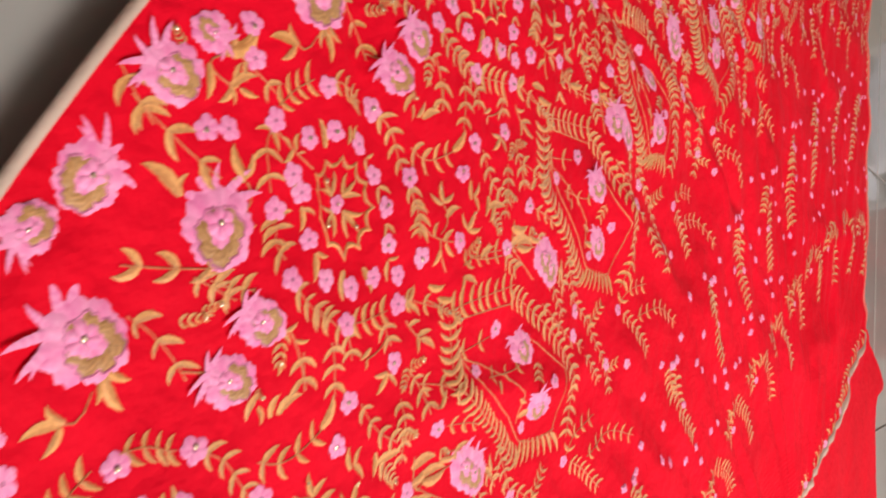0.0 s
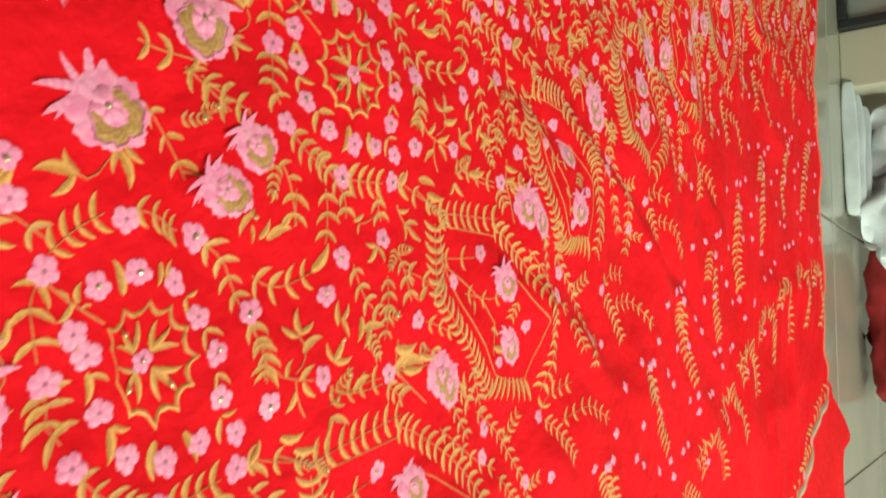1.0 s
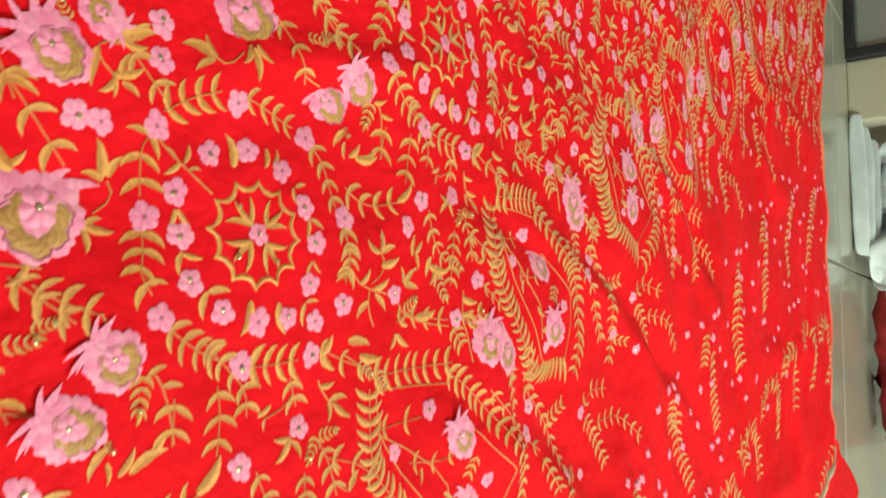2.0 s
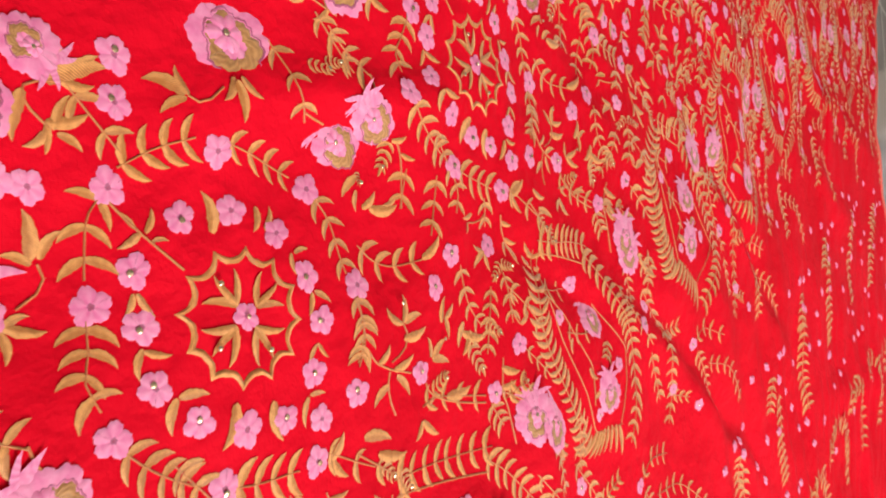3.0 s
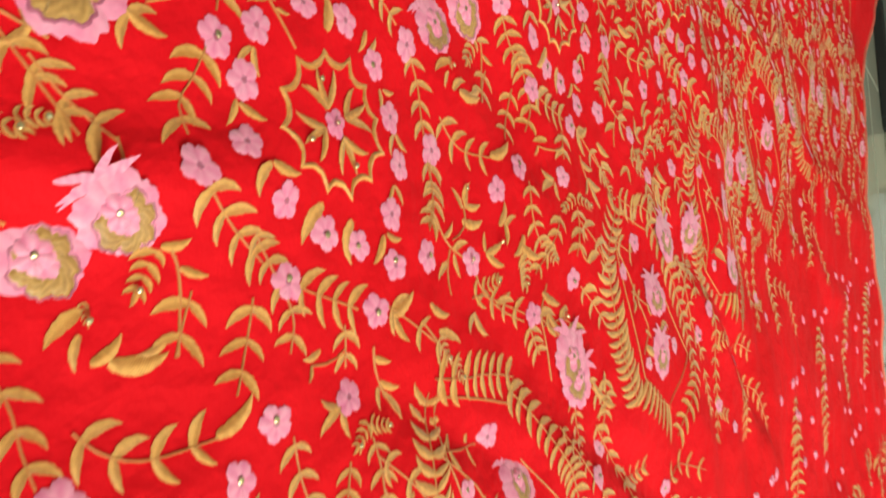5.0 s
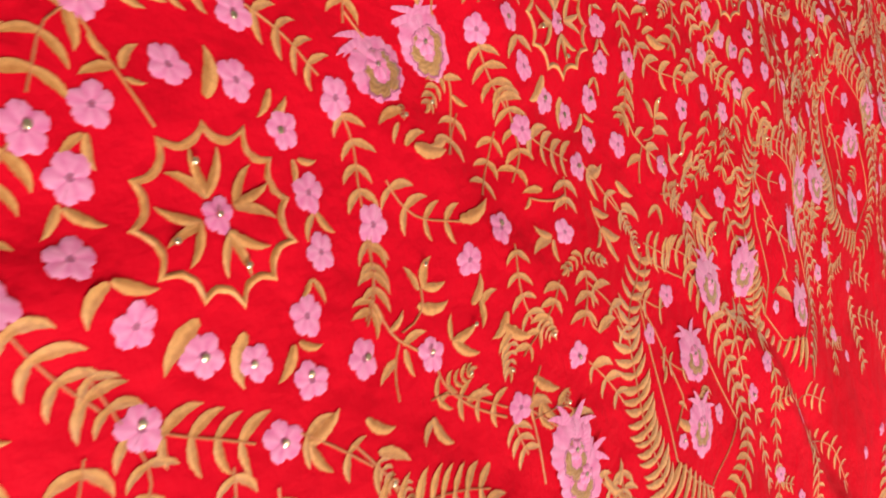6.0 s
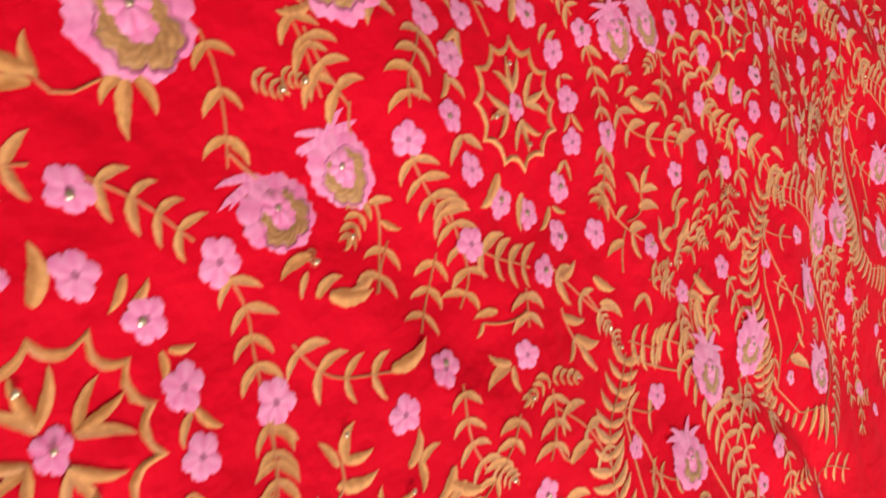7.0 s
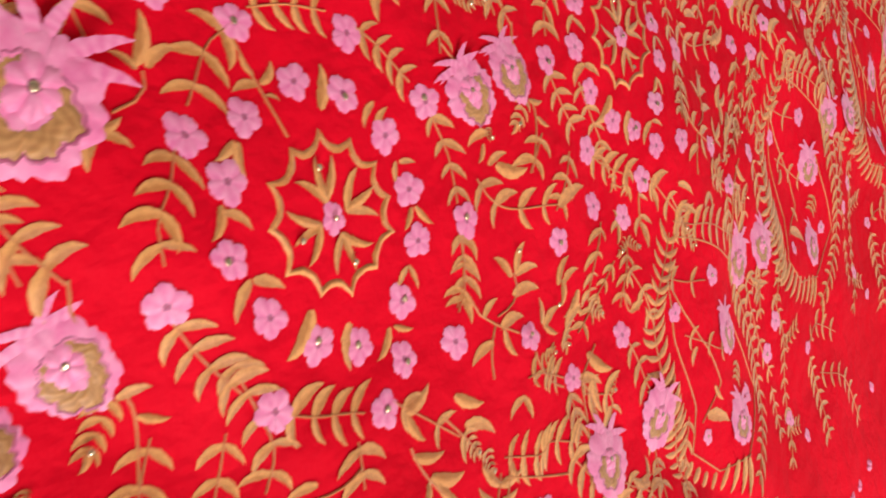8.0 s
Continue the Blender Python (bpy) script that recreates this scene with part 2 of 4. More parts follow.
hem_pts = [(float(x), float(np.interp(x, HEM_X, HEM_Y)) + 0.001) for x in np.arange(-0.75, 1.3, 0.008)]
v, f, uv = ribbon(hem_pts, 0.006, 0.002, 0.0)
child("hem_binding", mesh_of("hem_binding", v, f, BINDING), skirt, None, "narrow beige binding along the curved hem")
v, f, uv = ribbon([(x, edge_y(x)) for x in np.arange(-1.22, -0.02, 0.006)], 0.010, 0.003, 0.0)
child("edge_piping", mesh_of("edge_piping", v, f, PIPING), skirt, None, "pale coral selvedge along the straight side")
v, f, uv = ribbon([(x, edge_y(x)) for x in np.arange(-0.02, 0.6, 0.005)], 0.014, 0.004, 0.0)
child("waist_binding", mesh_of("waist_binding", v, f, BINDING), skirt, None, "beige binding round the waist cut")


def lining():
    out = ((-0.05, 2.12), (-0.035, 2.20), (-0.02, 2.24), (0.005, 2.245), (0.02, 2.30), (0.045, 2.36), (0.085, 2.42), (0.105, 2.455), (0.125, 2.42),
           (0.118, 2.37), (0.15, 2.355), (0.24, 2.36), (0.40, 2.40), (0.62, 2.36), (0.85, 2.15), (1.0, 1.78))
    ox, oy = np.array(out).T
    n, m = 90, 40
    verts = []
    for x in np.linspace(-0.05, 1.0, n):
        y1 = float(np.interp(x, ox, oy))
        y0 = edge_y(x) - 0.06
        for j in range(m):
            y = y0 + (y1 - y0) * j / (m - 1)
            verts.append((x, y, -0.011 + 0.004 * noise.noise((x * 9, y * 9, 5)) + 0.004 * j / m))
    faces = [(i * m + j, (i + 1) * m + j, (i + 1) * m + j + 1, i * m + j + 1) for i in range(n - 1) for j in range(m - 1)]
    return mesh_of("lining", verts, faces, RED)


child("lining", lining(), skirt, None, "plain red lining layer with notched edge showing past the waist cut")

# ---- stitch shapes, each of unit size ----
def leaf_shape(seed, bend):
    """A bent leaf, 1 long and 0.36 wide."""
    r = random.Random(seed)
    n, m = 11, 5
    v, uv = [], []
    for i in range(n + 1):
        s = i / n
        w = max(0.18 * math.sin(math.pi * (0.06 + 0.94 * s) ** 0.8) ** 0.85 if i < n else 0.0, 0.012)
        cy, slope = bend * 4 * s * (1 - s), bend * 4 * (1 - 2 * s)
        k = 1 / math.hypot(1, slope)
        for j in range(m):
            q = j / (m - 1) * 2 - 1
            off = q * w * (1 + (r.uniform(-0.13, 0.13) if abs(q) == 1 and 0 < i < n else 0))
            v.append((s - off * slope * k, cy + off * k - bend * 0.5, 0.42 * (1 - q * q) * w - 0.012))
            uv.append((s, j / (m - 1)))
    f = [(i * m + j, (i + 1) * m + j, (i + 1) * m + j + 1, i * m + j + 1) for i in range(n) for j in range(m - 1)]
    return np.array(v), np.array(f), np.array(uv)


LEAVES = [leaf_shape(i, b) for i, b in enumerate((0.15, 0.11, 0.19))]
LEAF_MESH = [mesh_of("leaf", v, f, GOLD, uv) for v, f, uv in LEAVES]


def scalloped(lobes, depth, sharp, inner=0.0, dome=0.10, na=60, nr=5, wob=0.0, mats=PINK, core=0.0, seed=0):
    """A lobed disc or ring of unit diameter; core: share of the radius in the second material."""
    r = random.Random(seed)
    ph = [r.uniform(0, 6.28) for _ in range(4)]
    v, uv, f, slots = [], [], [], []
    for i in range(na):
        a = 2 * math.pi * i / na
        edge = 0.5 * (1 - depth + depth * abs(math.cos(lobes * a / 2)) ** sharp) * (1 + wob * math.sin(2 * a + ph[0]) + wob * math.sin(3 * a + ph[1]))
        edge *= 1 + 0.028 * math.sin(17 * a + ph[2]) + 0.024 * math.sin(26 * a + ph[3])
        for j in range(nr + 1):
            s = inner + (1 - inner) * j / nr
            lobe = 0.72 + 0.28 * abs(math.cos(lobes * a / 2))
            h = dome * math.sin(math.pi * (0.12 + 0.88 * (s - inner) / (1 - inner)) ** 0.9) * lobe
            v.append((edge * s * math.cos(a), edge * s * math.sin(a), h + 0.01 - (0.04 if j == nr else 0)))
            uv.append((a / (2 * math.pi), s))
    m = nr + 1
    for i in range(na):
        o, p = i * m, ((i + 1) % na) * m
        for j in range(nr):
            f.append((o + j, o + j + 1, p + j + 1, p + j))
            slots.append(1 if core and (j + 0.5) / nr < core else 0)
    return mesh_of("blossom", v, f, mats, uv, slots)


FLOWER_MESH = [scalloped(5, 0.25, 0.65, 0.02, 0.045, 60, 6, 0.07, (PINK, MAUVE), 0.22, s) for s in range(4)]
DOT_MESH = [scalloped(4, 0.42, 0.7, 0.02, 0.12, 24, 3, 0.06, (PINK, MAUVE), 0.0, s) for s in range(3)]
ROSE_OUTER = [scalloped(8, 0.13, 0.7, 0.0, 0.055, 96, 7, 0.05, (PINK, MAUVE), 0.0, s + 20) for s in range(3)]
ROSE_GOLD = [scalloped(7, 0.17, 0.7, 0.42, 0.07, 84, 5, 0.06, BROWN, 0.0, s + 40) for s in range(3)]
ROSE_LINE = [scalloped(7, 0.15, 0.7, 0.90, 0.05, 84, 2, 0.06, MAUVE, 0.0, s + 40) for s in range(3)]
ROSE_HEART = [scalloped(6, 0.20, 0.7, 0.02, 0.10, 60, 5, 0.05, (PINK, MAUVE), 0.24, s + 60) for s in range(3)]


def sphere_mesh(name, mat):
    bm = bmesh.new()
    bmesh.ops.create_uvsphere(bm, u_segments=8, v_segments=5, radius=0.5)
    for q in bm.verts:
        q.co.z *= 0.6
    me = bpy.data.meshes.new(name)
    bm.to_mesh(me)
    bm.free()
    me.materials.append(mat)
    me.polygons.foreach_set("use_smooth", np.ones(len(me.polygons), dtype=bool))
    return me


BEAD_MESH = sphere_mesh("bead", BEAD)
rng = random.Random(11)


def spikes(petals):
    """Long narrow petals that sweep past the back of a rose, unit rose, back towards +x.
    Each petal: base x, base y, heading in degrees, length, width."""
    v0, f0, uv0 = LEAVES[1]
    v, f, uv = [], [], []
    for i, (bx, by, head, ln, wd) in enumerate(petals):
        flip = 1 if head < 0 else -1
        p = v0 * (ln, flip * wd / 0.36, 0.14)
        c, s = math.cos(radians(head)), math.sin(radians(head))
        v.append(np.stack([p[:, 0] * c - p[:, 1] * s + bx, p[:, 0] * s + p[:, 1] * c + by, p[:, 2] + 0.008 * (i % 3)], axis=1))
        f.append(f0 + i * len(v0))
        uv.append(uv0)
    return mesh_of("spiked_petals", np.concatenate(v), np.concatenate(f), PINK, np.concatenate(uv))


SPIKES = [
    spikes(((0.30, -0.16, 84, 0.72, 0.13), (0.22, 0.02, 66, 0.66, 0.12), (0.34, 0.05, 44, 0.56, 0.11), (0.36, 0.04, -12, 0.40, 0.10), (0.30, -0.05, -48, 0.56, 0.12), (0.24, -0.02, -74, 0.62, 0.13))),
    spikes(((0.42, -0.40, 88, 0.86, 0.13), (0.36, -0.22, 78, 0.80, 0.12), (0.44, -0.10, 62, 0.58, 0.10), (0.34, 0.12, -84, 0.66, 0.12), (0.44, 0.02, -66, 0.46, 0.10))),
    spikes(((0.36, -0.12, 76, 0.66, 0.13), (0.30, 0.12, -78, 0.66, 0.13), (0.36, 0.04, 42, 0.42, 0.12), (0.36, -0.04, -38, 0.42, 0.12))),
]

# ---- laying the design on the cloth, panel by panel ----
# for each panel: where the spread cloth lies off the even fan, in millimetres (place, shift)
WARP = {}
WARP[0] = ((1, -1, 0, -6), (-64, -10, -1, 2), (-59, 39, 4, -11), (-18, 69, 4, -12), (29, 70, 7, -5), (-43, -53, -1, 7), (-3, -55, 9, 4), (-34, 132, -1, -4), (-19, 120, 3, -7), (26, 110, 5, -4), (39, 173, 1, -13), (-51, 231, 0, 0), (-40, 302, 0, 0), (-30, 279, 0, 0), (48, 318, 0, 0), (51, 211, -2, 14))
WARP[0] += ((3, -104, 6, 21), (10, 464, 11, 14), (-16, -146, 0, 0), (-63, -104, 0, 0), (-47, -131, 0, 0), (60, -150, -8, -1), (-41, -7, 1, 3), (0, 39, 3, -4), (43, 2, 5, 0), (5, -41, -17, 12), (42, 42, 3, 2))
WARP[1] = ((1, -1, 0, 0), (-51, 231, 6, -8), (-40, 302, -3, -30), (-30, 279, 1, -18), (-1, 306, -4, -25), (48, 318, -5, -18), (74, 338, -12, -20), (63, 285, 3, -5), (31, 364, -21, -35), (-8, 239, 5, -4), (-34, 132, 0, 0), (26, 110, 0, 0), (39, 173, 0, 0), (10, 464, 0, 0), (51, 211, 0, 0), (-43, -53, 1, -4))
WARP[1] += ((-64, -10, 0, -5), (-59, 39, 2, -7), (-18, 69, 2, -8), (29, 70, 3, -7), (-3, -55, 3, -6), (41, -48, 2, -4), (58, -69, 3, -4), (64, -5, 1, -2), (-41, -7, 0, 0), (0, 39, 0, 0), (43, 2, 0, 0), (5, -41, 0, 0), (42, 42, 0, 0))
WARP[2] = ((1, -1, 2, -1), (-64, -10, 2, -2), (-59, 39, 4, -6), (-18, 69, 1, -7), (29, 70, 2, -3), (-34, 132, -1, -3), (-19, 120, 0, -6), (26, 110, -2, -7), (39, 173, -3, -18), (-8, 239, -8, 12), (-51, 231, -9, 21), (-40, 302, -20, -14), (-1, 306, -13, -8))
WARP[2] += ((48, 318, -27, -8), (58, -69, 8, -2), (85, -86, -2, -2), (60, -150, 4, -3), (41, -48, 2, -6), (64, -5, 2, -3), (59, 41, 4, -1), (10, 464, -15, -6), (-41, -7, 0, 2), (0, 39, 0, 1), (43, 2, -1, 5), (42, 42, 0, 5), (-54, 364, -33, -2))
WARP[3] = ((1, -1, -2, -1), (-43, -53, -7, 2), (-59, 39, -2, -12), (-18, 69, -6, -8), (29, 70, -6, -1), (59, 41, -4, -2), (64, -5, 0, -2), (41, -48, 1, -2), (-3, -55, -3, -5), (3, -104, 0, 4), (58, -69, 6, 0), (-41, -7, -5, -1), (0, 39, -9, 0), (43, 2, -4, 4), (5, -41, -3, -1), (42, 42, -7, 4))
WARP[3] += ((-31, 278, -22, -16), (-5, 307, -21, -17), (46, 316, -27, 1), (-13, 242, -16, -20), (55, 297, -27, -23), (65, 291, -25, -35), (75, 339, -39, -11), (-53, 227, -13, -10), (-42, 303, -22, -1), (52, 207, 3, -29), (-19, 119, -17, 3), (-37, 131, -26, 14), (24, 108, -14, 5), (36, 173, -16, -26), (8, 196, -16, -15), (-16, -43, -6, 3))
KAPPA = {"k": 1}
MED = (CX + MED_R * math.cos(radians(MED_A)), CY + MED_R * math.sin(radians(MED_A)))


def lay(u, w):
    """From the panel's own millimetres to the cloth (x, y)."""
    k = KAPPA["k"]
    su, sw, total = 0.0, 0.0, 1e-9
    for pu, pw, du, dw in WARP.get(k, WARP[3] if k > 3 else WARP[0]):
        g = ((u - pu) ** 2 + (w - pw) ** 2 + 144.0) ** -1.6
        su, sw, total = su + g * du, sw + g * dw, total + g
    x, y = MED[0] + (u + su / total) * 0.001 - CX, MED[1] + (w + sw / total) * 0.001 - CY
    a, r = math.degrees(math.atan2(y, x)) % 360 - STEP * (k - 1), math.hypot(x, y)
    r *= growth(a)
    return CX + r * math.cos(radians(a)), CY + r * math.sin(radians(a))


def on_cloth(x, y):
    return y < edge_y(x) - 0.004 and y > float(np.interp(x, HEM_X, HEM_Y)) + 0.004 and x > -1.2


def seat(x, y, turn, sx, sy, sz, lift=0.0):
    """A pose on the cloth, tilted with it; turn in radians."""
    e = 0.004
    z = height(x, y)
    gx, gy = (height(x + e, y) - height(x - e, y)) / (2 * e), (height(x, y + e) - height(x, y - e)) / (2 * e)
    n = Vector((-gx, -gy, 1)).normalized()
    tx = Vector((math.cos(turn), math.sin(turn), 0))
    tx = (tx - n * tx.dot(n)).normalized()
    ty = n.cross(tx)
    p = Vector((x, y, z)) + n * lift
    return Matrix(((tx.x * sx, ty.x * sy, n.x * sz, p.x), (tx.y * sx, ty.y * sy, n.y * sz, p.y), (tx.z * sx, ty.z * sy, n.z * sz, p.z), (0, 0, 0, 1)))


leaf_poses = []


def put_leaf(x0, y0, x1, y1, width, side):
    ln = math.hypot(x1 - x0, y1 - y0)
    if ln > 0.024:
        x1, y1, ln = x0 + (x1 - x0) * 0.024 / ln, y0 + (y1 - y0) * 0.024 / ln, 0.024
    if ln < 1e-4 or not on_cloth((x0 + x1) / 2, (y0 + y1) / 2) or not on_cloth(x1, y1):
        return
    m = seat((x0 + x1) / 2, (y0 + y1) / 2, math.atan2(y1 - y0, x1 - x0), ln, ln * width / 0.36 * side, ln * 0.22, 0.0004)
    leaf_poses.append((m @ Matrix.Translation((-0.5, 0, 0)), rng.randrange(3)))


def leaf(u0, w0, u1, w1, width=0.3):
    (x0, y0), (x1, y1) = lay(u0, w0), lay(u1, w1)
    put_leaf(x0, y0, x1, y1, width * rng.uniform(0.9, 1.12), rng.choice((-1, 1)))


def cord(points, width=0.0008):
    """A stitched stem through the points on the cloth."""
    p = np.array(points)
    d = np.r_[0, np.cumsum(np.linalg.norm(np.diff(p, axis=0), axis=1))]
    n = max(3, int(d[-1] / 0.004))
    q = np.linspace(0, d[-1], n)
    if len(p) == 3:
        t = (q / d[-1])[:, None]
        c = 2 * p[1] - (p[0] + p[2]) / 2
        line = (1 - t) ** 2 * p[0] + 2 * t * (1 - t) * c + t * t * p[2]
    else:
        line = np.stack([np.interp(q, d, p[:, 0]), np.interp(q, d, p[:, 1])], axis=1)
    if not all(on_cloth(*xy) for xy in line):
        return
    v, f, uv = ribbon(line, width, 0.0006, 0.0005, 3)
    child("stem", mesh_of("stem", v, f, STEM, uv), skirt)


def stem(*c):
    cord([lay(c[i], c[i + 1]) for i in range(0, len(c), 2)], 0.0010)


def pairs(u0, w0, u1, w1, n, ln, spread, mu=0.0, mw=0.0):
    """A vine: n pairs of leaves that droop away from its start."""
    p0, p1, pm = np.array((u0, w0)), np.array((u1, w1)), np.array(((u0 + u1) / 2 + mu, (w0 + w1) / 2 + mw))
    c = 2 * pm - (p0 + p1) / 2
    at = lambda t: (1 - t) ** 2 * p0 + 2 * t * (1 - t) * c + t * t * p1  # noqa: E731
    cord([lay(*at(0)), lay(*at(0.5)), lay(*at(1))])
    for i in range(int(n)):
        t = (i + 0.35) / n
        q = at(t)
        d = at(min(1, t + 0.02)) - q
        a = math.atan2(d[1], d[0])
        for side in (1, -1):
            g = a + side * radians(spread * rng.uniform(0.85, 1.1))
            l1 = ln * 1.2 * rng.uniform(0.88, 1.1)
            x0, y0 = lay(*(q + 0.04 * l1 * np.array((math.cos(g), math.sin(g)))))
            x1, y1 = lay(*(q + l1 * np.array((math.cos(g), math.sin(g)))))
            put_leaf(x0, y0, x1, y1, 0.31 * rng.uniform(0.88, 1.15), side)


def vine(n, ln, spread, *c):
    """A vine through points (u, w): n pairs of leaves that sweep along it."""
    p = np.array(c, dtype=float).reshape(-1, 2)
    run = np.r_[0, np.cumsum(np.linalg.norm(np.diff(p, axis=0), axis=1))]
    q = np.vstack([2 * p[0] - p[1], p, 2 * p[-1] - p[-2]])

    def at(d):
        i = min(int(np.searchsorted(run, d, side="right")) - 1, len(p) - 2)
        t = (d - run[i]) / (run[i + 1] - run[i])
        a, b, e, f = q[i : i + 4]
        return 0.5 * (2 * b + (e - a) * t + (2 * a - 5 * b + 4 * e - f) * t * t + (3 * b - a - 3 * e + f) * t ** 3)

    cord([lay(*at(d)) for d in np.linspace(0, run[-1] * 0.999, 4 + 3 * n)])
    for i in range(n):
        d = run[-1] * (i + 0.3) / n
        o = at(d)
        h = at(min(run[-1] * 0.999, d + 1.5)) - at(max(0.0, d - 1.5))
        a = math.atan2(h[1], h[0])
        for side in (1, -1):
            g = a + side * radians(spread * rng.uniform(0.88, 1.1))
            l1 = ln * 0.92 * rng.uniform(0.88, 1.1)
            tip = o + l1 * np.array((math.cos(g), math.sin(g)))
            put_leaf(*lay(*o), *lay(*tip), 0.29 * rng.uniform(0.88, 1.15), side)


def fan(n, u0, w0, u1, w1, du0, dw0, du1, dw1):
    """One row of curved leaves along a line, turning from the first heading to the last."""
    for i in range(n):
        t = (i + 0.4) / n
        u, w = u0 + (u1 - u0) * t, w0 + (w1 - w0) * t
        du, dw = du0 + (du1 - du0) * t, dw0 + (dw1 - dw0) * t
        put_leaf(*lay(u, w), *lay(u + du, w + dw), 0.22, 1)


def cluster(u0, w0, u1, w1):
    """A lobed leaf: short plump stitches on a rib."""
    d, ln = math.atan2(w1 - w0, u1 - u0), math.hypot(u1 - u0, w1 - w0)
    for s in (0.03, 0.24, 0.45, 0.64):
        for side in (1, -1):
            g = d + side * radians(52 - 18 * s)
            a, b = u0 + (u1 - u0) * s, w0 + (w1 - w0) * s
            l1 = ln * (0.36 - 0.12 * s) * rng.uniform(0.85, 1.1)
            put_leaf(*lay(a, b), *lay(a + l1 * math.cos(g), b + l1 * math.sin(g)), 0.36, side)
    put_leaf(*lay(u0 + (u1 - u0) * 0.66, w0 + (w1 - w0) * 0.66), *lay(u1, w1), 0.36, 1)
    bead(u0 + (u1 - u0) * 0.7, w0 + (w1 - w0) * 0.7)


def bead(u, w, parent=None):
    x, y = lay(u, w)
    if on_cloth(x, y):
        child("bead", BEAD_MESH, skirt, seat(x, y, 0, 0.0024, 0.0024, 0.002, 0.0022))


def blossom(x, y, size, parent, meshes=None, lift=0.0005):
    m = seat(x, y, rng.uniform(0, 6.28), size, size * rng.uniform(0.92, 1.05), size * 0.38, lift)
    return child("blossom", rng.choice(meshes or FLOWER_MESH), parent, m)


def flower(u, w, size):
    x, y = lay(u, w)
    if not on_cloth(x, y):
        return
    ob = blossom(x, y, size * 0.001 * 1.04, skirt)
    if rng.random() < 0.5:
        b = child("bead", BEAD_MESH, ob)
        off = Vector((rng.uniform(-0.12, 0.12), rng.uniform(-0.12, 0.12), 0.13))
        b.matrix_basis = Matrix.LocRotScale(off, None, Vector((0.2, 0.2, 0.18)))


def dot(u, w):
    x, y = lay(u, w)
    if on_cloth(x, y):
        m = seat(x, y, rng.uniform(0, 6.28), 0.0115, 0.0098, 0.010, 0.0006)
        child("small_blossom", rng.choice(DOT_MESH), skirt, m)


def rose_any(u, w, size, ang, fringe, gold=0.70, heart=0.42):
    """A rose: pink outer petals, a gold ring, a pink heart with a bead, pointed petals behind."""
    x, y = lay(u, w)
    if not on_cloth(x, y):
        return
    x2, y2 = lay(u + math.cos(radians(ang)), w + math.sin(radians(ang)))
    turn = math.atan2(y2 - y, x2 - x)
    s = size * 0.001
    i = rng.randrange(3)
    ob = child("rose", ROSE_OUTER[i], skirt, seat(x, y, turn, s, s * rng.uniform(0.92, 1.0), s * 0.36, 0.0006))
    spin = lambda dx, k, z, t: Matrix.Translation((dx, 0, z)) @ Matrix.Rotation(t, 4, "Z") @ Matrix.Diagonal((k, k, 0.8, 1))  # noqa: E731
    if fringe is not None:
        child("spiked_petals", fringe, ob, Matrix.Translation((0, 0, -0.004)))
    t = rng.uniform(0, 6.28)
    child("gold_ring", ROSE_GOLD[i], ob, spin(-0.08, gold, 0.035, t), "brown gold thread ring")
    child("outline", ROSE_LINE[i], ob, spin(-0.08, gold * 1.05, 0.03, t), "dark mauve outline")
    child("heart", ROSE_HEART[i], ob, spin(0.06, heart, 0.06, rng.uniform(0, 6.28)))
    child("bead", BEAD_MESH, ob, Matrix.LocRotScale((0.06, 0, 0.15), None, (0.075, 0.075, 0.075)), "gilt bead")


def rose_large(u, w, size, ang):
    rose_any(u, w, size * 1.08, ang, SPIKES[0], 0.70, 0.44)


def rose_pair(u, w, size, ang):
    rose_any(u, w, size * 1.08, ang, SPIKES[1], 0.70, 0.44)


def rose_small(u, w, size, ang):
    rose_any(u, w, size * 1.12, ang, SPIKES[2], 0.56, 0.32)


